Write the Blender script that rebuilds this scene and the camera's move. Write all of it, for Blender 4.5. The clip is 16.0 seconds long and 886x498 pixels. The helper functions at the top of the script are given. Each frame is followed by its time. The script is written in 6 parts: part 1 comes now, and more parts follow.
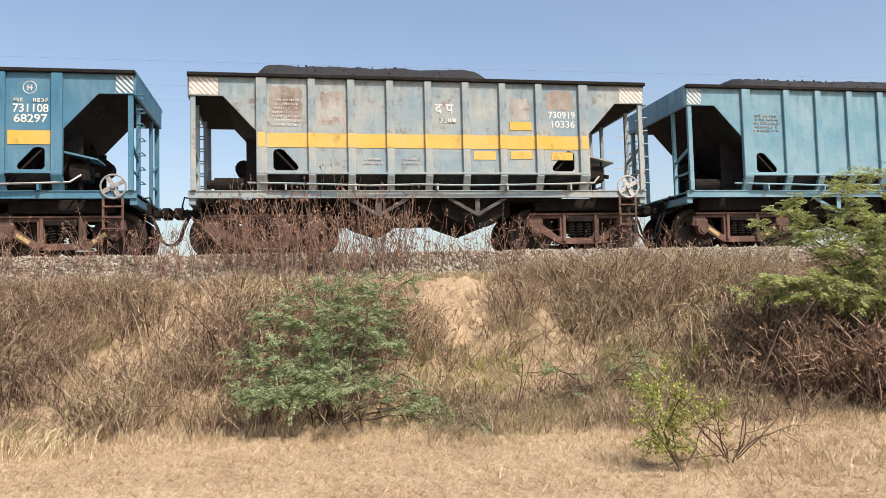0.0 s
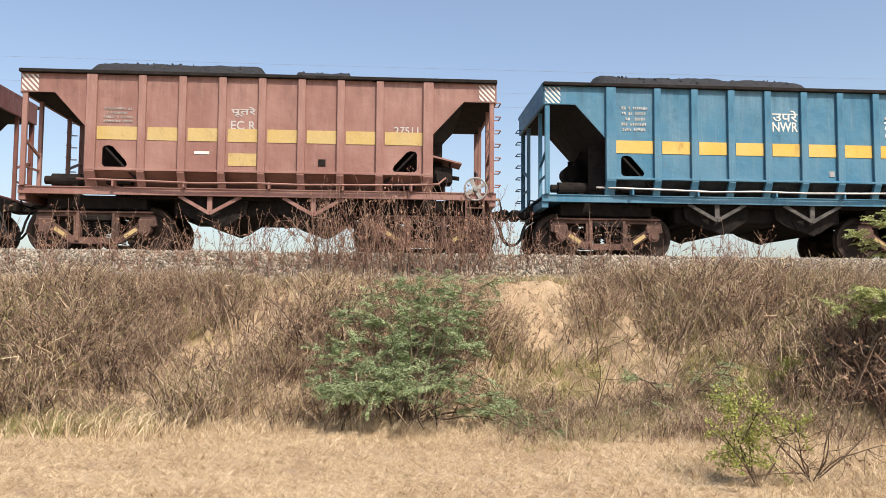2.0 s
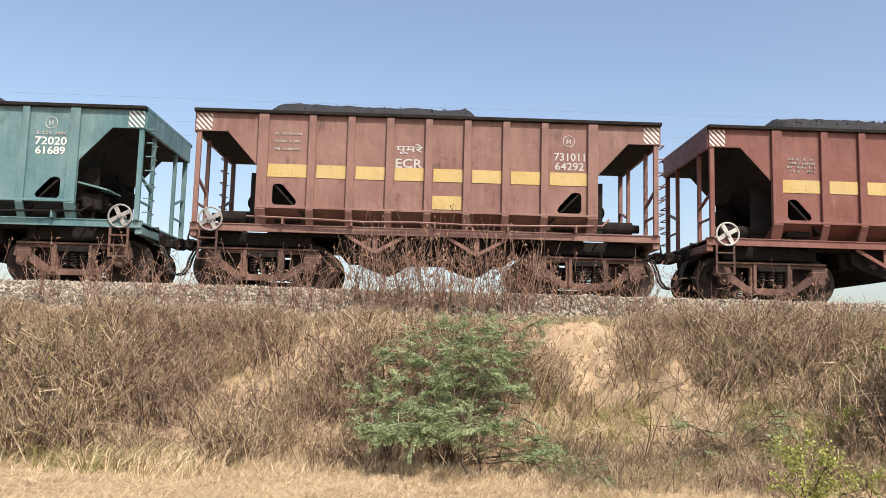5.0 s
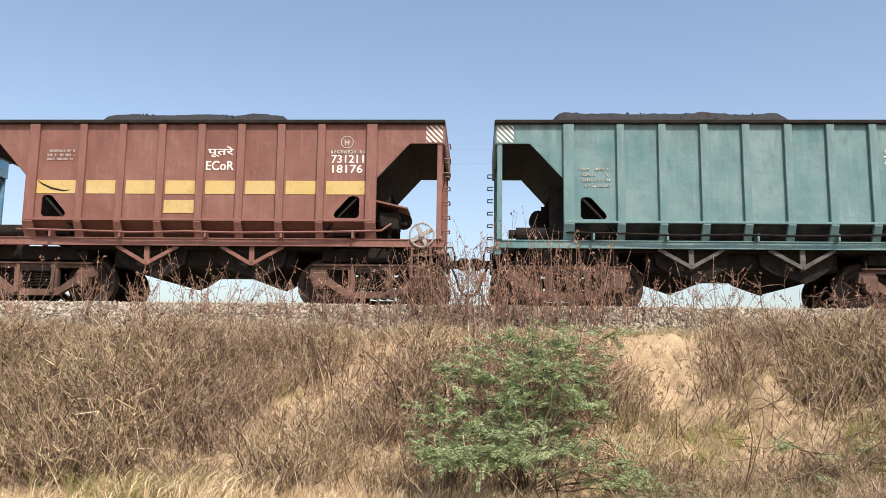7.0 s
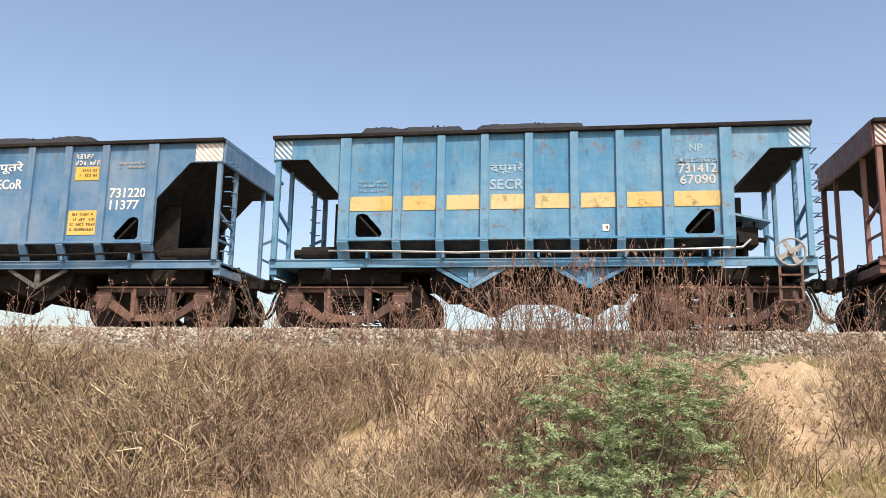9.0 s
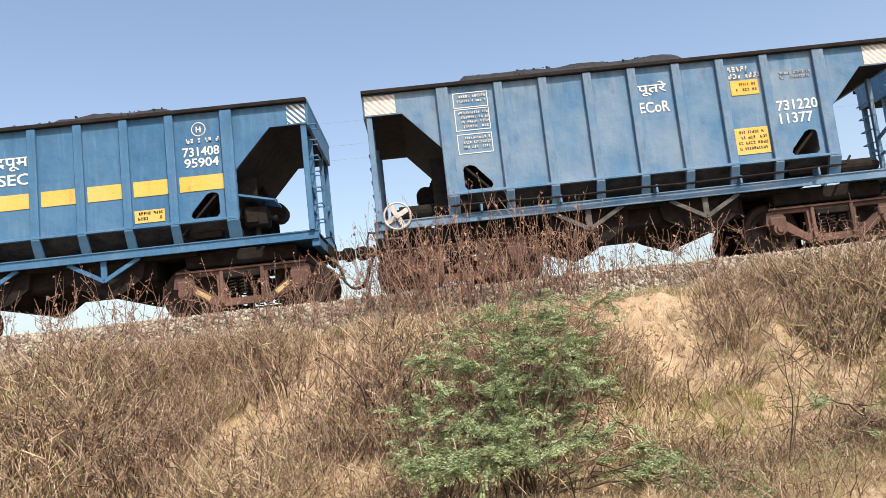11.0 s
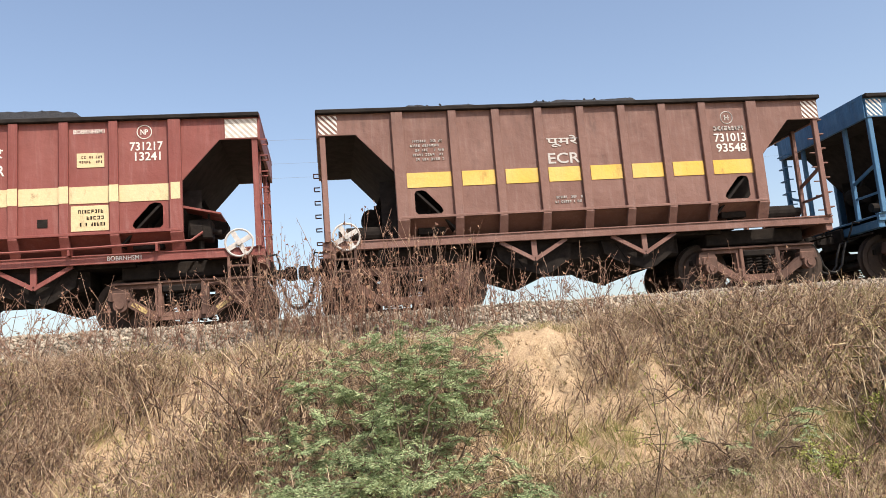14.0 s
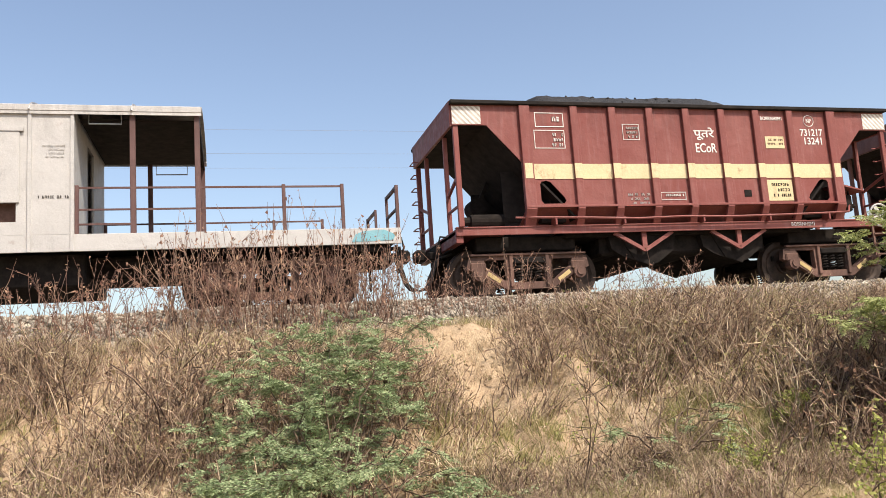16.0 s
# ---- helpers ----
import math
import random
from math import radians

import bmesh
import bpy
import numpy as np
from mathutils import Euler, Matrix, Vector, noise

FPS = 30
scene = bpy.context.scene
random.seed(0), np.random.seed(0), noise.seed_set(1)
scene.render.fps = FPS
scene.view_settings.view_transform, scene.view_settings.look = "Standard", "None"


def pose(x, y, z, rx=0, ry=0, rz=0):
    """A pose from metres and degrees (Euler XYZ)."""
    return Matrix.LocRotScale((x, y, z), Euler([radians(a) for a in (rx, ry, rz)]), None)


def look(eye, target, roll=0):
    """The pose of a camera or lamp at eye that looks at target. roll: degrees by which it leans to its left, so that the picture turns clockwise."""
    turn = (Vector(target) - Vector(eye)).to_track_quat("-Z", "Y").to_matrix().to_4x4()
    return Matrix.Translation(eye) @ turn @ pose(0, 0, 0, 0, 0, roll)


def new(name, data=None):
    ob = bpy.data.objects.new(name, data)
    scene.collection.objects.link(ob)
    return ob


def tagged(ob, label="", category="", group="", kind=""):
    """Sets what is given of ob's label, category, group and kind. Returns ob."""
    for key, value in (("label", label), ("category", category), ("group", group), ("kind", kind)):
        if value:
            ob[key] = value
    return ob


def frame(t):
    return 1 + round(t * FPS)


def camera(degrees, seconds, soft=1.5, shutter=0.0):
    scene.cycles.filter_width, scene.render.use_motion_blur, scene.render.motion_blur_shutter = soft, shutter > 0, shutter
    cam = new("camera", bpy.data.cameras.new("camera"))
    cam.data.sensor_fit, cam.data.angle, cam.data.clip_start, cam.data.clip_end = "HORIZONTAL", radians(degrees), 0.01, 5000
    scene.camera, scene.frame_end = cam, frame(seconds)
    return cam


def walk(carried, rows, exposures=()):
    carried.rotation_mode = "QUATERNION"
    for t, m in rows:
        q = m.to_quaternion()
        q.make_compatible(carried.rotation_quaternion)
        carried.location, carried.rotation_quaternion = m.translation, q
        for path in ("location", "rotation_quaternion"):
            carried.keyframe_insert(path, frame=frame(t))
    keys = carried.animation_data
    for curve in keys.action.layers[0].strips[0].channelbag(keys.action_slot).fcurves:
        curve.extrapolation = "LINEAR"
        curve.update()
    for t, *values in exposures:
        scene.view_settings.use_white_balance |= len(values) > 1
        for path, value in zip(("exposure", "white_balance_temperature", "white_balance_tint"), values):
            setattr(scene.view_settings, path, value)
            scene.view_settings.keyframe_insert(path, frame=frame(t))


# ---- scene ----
# x runs along the track, y across it (the camera stands on the negative side), z is up from the rail tops.
cam = camera(57.28, 16.0, soft=0.65)
walk(cam, [
    (0, pose(0.073, -18.094, -1.011, 93.808, 1.480, -10.268)),
    (0.5, pose(0.019, -18.084, -1.038, 93.953, 0.782, -4.536)),
    (1, pose(0.120, -18.135, -1.028, 94.027, 0.279, -2.713)),
    (1.5, pose(0.184, -18.169, -1.003, 93.946, -0.048, -3.412)),
    (2, pose(0.217, -18.185, -1.021, 94.053, -0.420, -3.852)),
    (2.5, pose(0.267, -18.201, -0.998, 94.014, -0.310, -3.818)),
    (3, pose(0.340, -18.216, -0.997, 94.910, 0.129, -3.239)),
    (3.5, pose(0.360, -18.197, -0.978, 95.843, 0.518, -3.071)),
    (4, pose(0.132, -18.108, -1.003, 97.750, 0.572, -2.257)),
    (4.5, pose(0.120, -18.087, -1.016, 97.097, -0.618, -1.089)),
    (5, pose(0.100, -17.995, -1.017, 96.758, -1.522, -1.448)),
    (7.5, pose(-0.026, -16.664, -1.139, 98.635, 0.325, 5.164)),
    (8, pose(0.025, -16.269, -1.128, 98.581, 1.060, 8.699)),
    (8.5, pose(-0.027, -15.989, -1.131, 98.170, -0.391, 11.078)),
    (9, pose(-0.059, -15.747, -1.102, 100.303, -1.127, 8.685)),
    (9.5, pose(-0.313, -15.651, -1.065, 98.774, 1.315, 9.088)),
    (12, pose(-0.187, -15.512, -1.169, 97.313, 6.990, -6.195)),
    (12.5, pose(-0.141, -15.535, -1.156, 97.726, 6.497, -6.755)),
    (13, pose(-0.152, -15.519, -1.148, 98.047, 6.530, -7.167)),
    (13.5, pose(-0.121, -15.542, -1.150, 98.693, 4.826, -6.953)),
    (14, pose(-0.101, -15.534, -1.141, 99.049, 4.549, -7.839)),
    (14.5, pose(-0.104, -15.531, -1.153, 98.770, 3.689, -8.369)),
    (15, pose(-0.109, -15.531, -1.153, 98.454, 3.699, -8.475)),
    (15.5, pose(-0.104, -15.513, -1.149, 98.427, 3.448, -10.243)),
    (16, pose(-0.346, -15.361, -1.194, 98.533, 3.828, -14.527)),
], exposures=((0, 0.39, 7020, 13), (4, 0.49, 6970, 13), (8, 0.54, 7060, 13), (12, 0.60, 7090, 13), (16, 0.57, 7080, 13)))

# ---- world and sun ----
world = bpy.data.worlds.new("sky")
scene.world = world
world.use_nodes = True
_nt = world.node_tree
_sky = _nt.nodes.new("ShaderNodeTexSky")
_sky.sky_type = "NISHITA"
_sky.sun_disc = False
_sky.sun_elevation = radians(52)
_sky.sun_rotation = radians(155)
_sky.air_density = 1.0
_sky.dust_density = 2.4
_sky.ozone_density = 1.45
_bg = _nt.nodes["Background"]
_bg.inputs["Strength"].default_value = 0.15
_nt.links.new(_sky.outputs["Color"], _bg.inputs["Color"])
sun = new("sun", bpy.data.lights.new("sun", "SUN"))
sun.data.energy = 3.8
sun.data.angle = radians(0.55)
sun.data.color = (1.0, 0.95, 0.87)
sun.matrix_basis = look((14.0, -30.0, 42.0), (0, 0, 0))

# ---- small mesh helpers ----
def box_bm(bm, x0, x1, y0, y1, z0, z1, bevel=0.0):
    m = Matrix.Translation(((x0 + x1) / 2, (y0 + y1) / 2, (z0 + z1) / 2)) @ Matrix.Diagonal((abs(x1 - x0), abs(y1 - y0), abs(z1 - z0), 1))
    made = bmesh.ops.create_cube(bm, size=1, matrix=m)
    if bevel:
        edges = list({e for v in made["verts"] for e in v.link_edges})
        bmesh.ops.bevel(bm, geom=edges, offset=bevel, segments=1, affect="EDGES")


def bar_bm(bm, a, b, w, h=None, sides=0):
    """A straight bar from a to b: square (w by h), or round with that many sides and radius w."""
    a, b = Vector(a), Vector(b)
    d = b - a
    m = Matrix.Translation((a + b) / 2) @ d.to_track_quat("Z", "Y").to_matrix().to_4x4()
    if sides:
        bmesh.ops.create_cone(bm, cap_ends=True, segments=sides, radius1=w, radius2=w, depth=d.length, matrix=m)
    else:
        bmesh.ops.create_cube(bm, size=1, matrix=m @ Matrix.Diagonal((w, h or w, d.length, 1)))


def tube_bm(bm, pts, r, sides=6):
    """A bent round tube along pts; r is one radius or a list."""
    pts = [Vector(p) for p in pts]
    rs = r if isinstance(r, (list, tuple)) else [r] * len(pts)
    rings = []
    for i, p in enumerate(pts):
        d = (pts[min(i + 1, len(pts) - 1)] - pts[max(i - 1, 0)]).normalized()
        q = d.to_track_quat("Z", "Y")
        rings.append([bm.verts.new(p + q @ Vector((rs[i] * math.cos(k * math.tau / sides), rs[i] * math.sin(k * math.tau / sides), 0))) for k in range(sides)])
    for a, b in zip(rings, rings[1:]):
        for k in range(sides):
            bm.faces.new((a[k], a[(k + 1) % sides], b[(k + 1) % sides], b[k]))
    bm.faces.new(rings[0][::-1])
    bm.faces.new(rings[-1])


def plate_bm(bm, loops, y, thick):
    """A plate in the xz plane at y, from an outline and holes, with that thickness towards +y."""
    edges, verts = [], []
    for loop in loops:
        vs = [bm.verts.new((x, y, z)) for x, z in loop]
        verts += vs
        edges += [bm.edges.new((a, b)) for a, b in zip(vs, vs[1:] + vs[:1])]
    got = bmesh.ops.triangle_fill(bm, edges=edges, use_beauty=True)
    faces = [f for f in got["geom"] if isinstance(f, bmesh.types.BMFace)]
    ext = bmesh.ops.extrude_face_region(bm, geom=faces)
    bmesh.ops.translate(bm, verts=[v for v in ext["geom"] if isinstance(v, bmesh.types.BMVert)], vec=(0, thick, 0))
    bmesh.ops.recalc_face_normals(bm, faces=bm.faces)


def prism_bm(bm, profile, y0, y1):
    """A closed xz profile carried across from y0 to y1."""
    a = [bm.verts.new((x, y0, z)) for x, z in profile]
    b = [bm.verts.new((x, y1, z)) for x, z in profile]
    n = len(profile)
    fs = [bm.faces.new((a[i], a[(i + 1) % n], b[(i + 1) % n], b[i])) for i in range(n)]
    fs += [bm.faces.new(a[::-1]), bm.faces.new(b)]
    bmesh.ops.recalc_face_normals(bm, faces=fs)


def mesh_of(fn, name):
    bm = bmesh.new()
    fn(bm)
    me = bpy.data.meshes.new(name)
    bm.to_mesh(me)
    bm.free()
    return me


MESHES = {}


def shape(name, material, parent, fn, key=None, label="", loc=None):
    """Links the mesh that fn fills as one part under parent. Parts with the same key share the mesh; the paint sits on the object."""
    key = key or name
    if key not in MESHES:
        MESHES[key] = mesh_of(fn, key)
        MESHES[key].materials.append(None)
    ob = new(name, MESHES[key])
    ob.material_slots[0].link = "OBJECT"
    ob.material_slots[0].material = material
    ob.parent = parent
    if loc is not None:
        ob.location = loc
    if label:
        ob["label"] = label
    return ob


def soup(name, verts, faces, material, smooth=False):
    """One mesh object from arrays of vertices and triangles."""
    me = bpy.data.meshes.new(name)
    verts, faces = np.asarray(verts, np.float32), np.asarray(faces, np.int32)
    me.vertices.add(len(verts))
    me.vertices.foreach_set("co", verts.ravel())
    me.loops.add(faces.size)
    me.loops.foreach_set("vertex_index", faces.ravel())
    me.polygons.add(len(faces))
    me.polygons.foreach_set("loop_start", np.arange(0, faces.size, 3, dtype=np.int32))
    me.update(calc_edges=True)
    me.validate()
    if smooth:
        me.shade_smooth()
    me.materials.append(material)
    return new(name, me)


# ---- materials ----
def material(name):
    m = bpy.data.materials.new(name)
    m.use_nodes = True
    return m, m.node_tree, m.node_tree.nodes["Principled BSDF"]


def node(nt, kind, **values):
    n = nt.nodes.new(kind)
    for k, v in values.items():
        n.inputs[k].default_value = v
    return n


def noise_node(nt, vec, scale, detail=4.0, rough=0.6, stretch=None, offset=(0, 0, 0)):
    mp = node(nt, "ShaderNodeMapping", Scale=stretch or (1, 1, 1), Location=offset)
    nt.links.new(vec, mp.inputs["Vector"])
    n = node(nt, "ShaderNodeTexNoise", Scale=scale, Detail=detail, Roughness=rough)
    nt.links.new(mp.outputs["Vector"], n.inputs["Vector"])
    return n.outputs["Fac"]


def ramp(nt, fac, stops):
    r = nt.nodes.new("ShaderNodeValToRGB")
    els = r.color_ramp.elements
    while len(els) < len(stops):
        els.new(0.5)
    for e, (p, c) in zip(els, stops):
        e.position = p
        e.color = c if len(c) == 4 else (*c, 1)
    nt.links.new(fac, r.inputs["Fac"])
    return r.outputs["Color"]


def mix(nt, fac, a, b, blend="MIX"):
    m = nt.nodes.new("ShaderNodeMix")
    m.data_type = "RGBA"
    m.blend_type = blend
    sockets = [s for s in m.inputs if s.type == "RGBA"]
    if isinstance(fac, (int, float)):
        m.inputs[0].default_value = fac
    else:
        nt.links.new(fac, m.inputs[0])
    for s, v in zip(sockets, (a, b)):
        if isinstance(v, tuple):
            s.default_value = (*v, 1)
        else:
            nt.links.new(v, s)
    return [o for o in m.outputs if o.type == "RGBA"][0]


def bump(nt, bsdf, height, strength, dist=0.01):
    b = node(nt, "ShaderNodeBump", Strength=strength, Distance=dist)
    nt.links.new(height, b.inputs["Height"])
    nt.links.new(b.outputs["Normal"], bsdf.inputs["Normal"])


BW = ((0, 0, 0), (1, 1, 1))


def paint(name, colour, fade=(0.5, 0.48, 0.45), wear=0.3, rust=0.3, seed=0.0, stain=0.25):
    """Old wagon paint: sun-faded patches, vertical dust streaks, rust spots and dark coal stains."""
    m, nt, b = material(name)
    vec = nt.nodes.new("ShaderNodeTexCoord").outputs["Object"]
    off = (seed * 3.1, seed * 1.7, seed * 2.3)
    big = ramp(nt, noise_node(nt, vec, 0.9, 3, 0.6, None, off), ((0.35, BW[0]), (0.75, (wear, wear, wear))))
    col = mix(nt, big, colour, fade)
    streak = ramp(nt, noise_node(nt, vec, 3.0, 5, 0.7, (4.0, 4.0, 0.35), off), ((0.52, BW[0]), (0.85, (0.32, 0.32, 0.32))))
    col = mix(nt, streak, col, tuple(c * 0.75 + 0.12 for c in fade))
    dark = ramp(nt, noise_node(nt, vec, 2.2, 6, 0.75, (1.6, 1.6, 0.7), (off[0] + 9, off[1], off[2])), ((0.56, BW[0]), (0.74, (stain * 2, stain * 2, stain * 2))))
    col = mix(nt, dark, col, tuple(c * 0.35 + 0.012 for c in colour))
    rst = ramp(nt, noise_node(nt, vec, 3.3, 8, 0.78, None, (off[0] + 4, off[1] + 5, off[2])), ((0.62 - 0.1 * rust, BW[0]), (0.68, (min(1, rust * 1.6),) * 3)))
    col = mix(nt, rst, col, (0.17, 0.085, 0.05))
    high = nt.nodes.new("ShaderNodeSeparateXYZ")
    nt.links.new(vec, high.inputs[0])
    run = nt.nodes.new("ShaderNodeMapRange")
    run.inputs["From Min"].default_value, run.inputs["From Max"].default_value = 2.75, 3.75
    nt.links.new(high.outputs["Z"], run.inputs["Value"])
    drip = ramp(nt, noise_node(nt, vec, 2.4, 6, 0.7, (2.6, 2.6, 0.45), (off[0] + 2, off[1], off[2])), ((0.42, BW[0]), (0.72, (0.85,) * 3)))
    wash = nt.nodes.new("ShaderNodeMath")
    wash.operation = "MULTIPLY"
    nt.links.new(run.outputs["Result"], wash.inputs[0])
    nt.links.new(drip, wash.inputs[1])
    col = mix(nt, wash.outputs[0], col, tuple(c * 0.45 + 0.012 for c in colour))
    fine = noise_node(nt, vec, 60, 3)
    col = mix(nt, 0.18, col, ramp(nt, fine, ((0.3, (0.25, 0.25, 0.25)), (0.7, (0.75, 0.75, 0.75)))), "OVERLAY")
    nt.links.new(col, b.inputs["Base Color"])
    nt.links.new(ramp(nt, noise_node(nt, vec, 7, 4), ((0.3, (0.45,) * 3), (0.8, (0.8,) * 3))), b.inputs["Roughness"])
    b.inputs["Specular IOR Level"].default_value = 0.3
    bump(nt, b, noise_node(nt, vec, 2.1, 5, 0.55), 0.5, 0.07)
    return m


def grained(name, dark, light, scale, rough=0.85, metal=0.0, relief=0.3, dist=0.01, stretch=None, island=False, third=None, gloss=0.25):
    m, nt, b = material(name)
    vec = nt.nodes.new("ShaderNodeTexCoord").outputs["Object"]
    f1 = noise_node(nt, vec, scale, 6, 0.7, stretch)
    col = mix(nt, ramp(nt, f1, ((0.3, BW[0]), (0.7, BW[1]))), dark, light)
    if third:
        col = mix(nt, ramp(nt, noise_node(nt, vec, scale * 0.13, 3), ((0.42, BW[0]), (0.62, (0.8,) * 3))), col, third)
    if island:
        g = nt.nodes.new("ShaderNodeNewGeometry").outputs["Random Per Island"]
        col = mix(nt, 0.75, col, ramp(nt, g, ((0.0, tuple(c * 0.55 for c in dark)), (0.5, tuple((a + c) / 2 for a, c in zip(dark, light))), (1.0, tuple(min(1, c * 1.25) for c in light)))))
    nt.links.new(col, b.inputs["Base Color"])
    b.inputs["Roughness"].default_value = rough
    b.inputs["Metallic"].default_value = metal
    b.inputs["Specular IOR Level"].default_value = gloss
    if relief:
        bump(nt, b, f1, relief, dist)
    return m


def leafy(name, tones, rough=0.6, through_light=0.25):
    """Leaf or stem colour that varies from piece to piece."""
    m, nt, b = material(name)
    g = nt.nodes.new("ShaderNodeNewGeometry").outputs["Random Per Island"]
    stops = tuple((i / (len(tones) - 1), t) for i, t in enumerate(tones))
    col = ramp(nt, g, stops)
    nt.links.new(col, b.inputs["Base Color"])
    b.inputs["Roughness"].default_value = rough
    b.inputs["Specular IOR Level"].default_value = 0.25
    if through_light:
        tr = nt.nodes.new("ShaderNodeBsdfTranslucent")
        nt.links.new(col, tr.inputs["Color"])
        ms = nt.nodes.new("ShaderNodeMixShader")
        ms.inputs[0].default_value = through_light
        nt.links.new(b.outputs[0], ms.inputs[1])
        nt.links.new(tr.outputs[0], ms.inputs[2])
        nt.links.new(ms.outputs[0], nt.nodes["Material Output"].inputs["Surface"])
    return m


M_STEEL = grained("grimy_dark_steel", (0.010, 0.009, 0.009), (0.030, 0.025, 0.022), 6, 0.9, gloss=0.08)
M_BOGIE = grained("rusty_cast_steel", (0.10, 0.054, 0.043), (0.24, 0.14, 0.11), 7, 0.9, 0.0, third=(0.06, 0.040, 0.034))
M_WHEEL = grained("worn_wheel_steel", (0.022, 0.018, 0.015), (0.075, 0.052, 0.042), 5, 0.65, 0.3)
M_COAL = grained("coal", (0.012, 0.012, 0.013), (0.045, 0.045, 0.047), 14, 0.75, 0, 0.9, 0.05)
# coal stain on the rim; painted shade on end slopes and behind holes
M_RIM_AND_SHADE = grained("coal_rim_and_porch_shade", (0.012, 0.011, 0.011), (0.032, 0.028, 0.026), 5, 0.9, gloss=0.08)
M_YELLOW = paint("yellow_paint", (0.60, 0.385, 0.075), (0.60, 0.45, 0.20), 0.6, 0.30, 41, 0.36)
M_PALE = paint("faded_yellow_paint", (0.46, 0.335, 0.125), (0.49, 0.39, 0.225), 0.6, 0.3, 42, 0.25)
M_CREAM = paint("cream_paint", (0.58, 0.49, 0.29), (0.54, 0.45, 0.30), 0.6, 0.4, 43, 0.42)
M_WHITE = grained("white_paint", (0.55, 0.53, 0.50), (0.74, 0.73, 0.70), 6, 0.7)
M_FAINT = grained("worn_white_paint", (0.34, 0.33, 0.32), (0.55, 0.54, 0.52), 9, 0.8)
M_GHOST = grained("flaked_white_paint", (0.09, 0.26, 0.38), (0.46, 0.53, 0.57), 11, 0.8)
M_WORNSTRIPE = paint("flaked_yellow_paint", (0.52, 0.37, 0.12), (0.50, 0.44, 0.26), 0.8, 0.6, 45, 0.3)
M_UNDER = grained("coal_grimed_underframe", (0.05, 0.048, 0.046), (0.15, 0.14, 0.13), 5, 0.85)
# near-black tone that puts the shade under the ledge into the colour
M_SLOPE_SHADE = grained("shaded_slope_sheet", (0.016, 0.018, 0.021), (0.075, 0.08, 0.088), 3.5, 0.9, gloss=0.1)
M_WORNWHITE = grained("rust_stained_white_paint", (0.30, 0.27, 0.23), (0.55, 0.52, 0.47), 5, 0.8)
M_WHEELPAINT = grained("grimed_white_paint", (0.16, 0.155, 0.15), (0.40, 0.39, 0.37), 9, 0.8)
M_HOSE = grained("black_rubber", (0.012, 0.012, 0.012), (0.03, 0.03, 0.03), 20, 0.6)
M_PIPE = grained("galvanised_pipe", (0.28, 0.28, 0.28), (0.42, 0.42, 0.42), 8, 0.5, 0.6)
M_RAIL = grained("rail_steel", (0.10, 0.06, 0.045), (0.18, 0.11, 0.08), 5, 0.5, 0.6)
M_CONC = grained("concrete", (0.26, 0.25, 0.23), (0.40, 0.38, 0.35), 9, 0.9)
M_STONE = grained("ballast_stone", (0.17, 0.148, 0.118), (0.39, 0.345, 0.28), 30, 0.9, island=True, relief=0.2)
M_BED = grained("ballast_bed", (0.07, 0.056, 0.044), (0.26, 0.215, 0.165), 34, 0.95, relief=1.0, dist=0.05)
M_TWIG = leafy("dry_stems", ((0.05, 0.031, 0.024), (0.15, 0.10, 0.075), (0.29, 0.20, 0.147), (0.41, 0.305, 0.216), (0.60, 0.475, 0.33)), 0.8, 0.0)
M_SHRUB = leafy("reddish_dry_stems", ((0.10, 0.055, 0.042), (0.21, 0.125, 0.095), (0.31, 0.20, 0.15), (0.40, 0.29, 0.21)), 0.8, 0.0)
M_SEED = leafy("dry_leaves", ((0.18, 0.095, 0.062), (0.29, 0.17, 0.11), (0.37, 0.258, 0.16), (0.45, 0.34, 0.20)), 0.8, 0.2)
M_REDLEAF = leafy("withered_red_leaves", ((0.15, 0.075, 0.055), (0.25, 0.14, 0.10), (0.34, 0.205, 0.145), (0.43, 0.30, 0.20)), 0.8, 0.2)
M_STRAW = leafy("straw", ((0.22, 0.145, 0.085), (0.47, 0.352, 0.212), (0.66, 0.532, 0.352), (0.79, 0.665, 0.48)), 0.75, 0.12)
M_GREENGRASS = leafy("green_grass", ((0.18, 0.185, 0.065), (0.27, 0.265, 0.10), (0.38, 0.34, 0.15), (0.48, 0.41, 0.22)), 0.7, 0.3)
M_LEAF = leafy("acacia_leaf", ((0.095, 0.135, 0.058), (0.22, 0.295, 0.145), (0.325, 0.405, 0.212), (0.45, 0.505, 0.295)), 0.55, 0.3)
M_LEAFY = leafy("sunlit_acacia_leaf", ((0.20, 0.235, 0.08), (0.32, 0.37, 0.14), (0.42, 0.46, 0.19), (0.52, 0.54, 0.28)), 0.55, 0.35)
# brown stems toned down, with the shade below the bush put into the colour
M_THICKET = leafy("shade_darkened_stems", ((0.06, 0.038, 0.029), (0.16, 0.10, 0.073), (0.27, 0.175, 0.127), (0.42, 0.30, 0.21)), 0.85, 0.0)
M_LIME = leafy("lime_leaf", ((0.21, 0.24, 0.06), (0.33, 0.36, 0.10), (0.45, 0.46, 0.16)), 0.5, 0.35)
M_BARK = grained("thorn_bark", (0.07, 0.05, 0.035), (0.16, 0.115, 0.08), 20, 0.9)


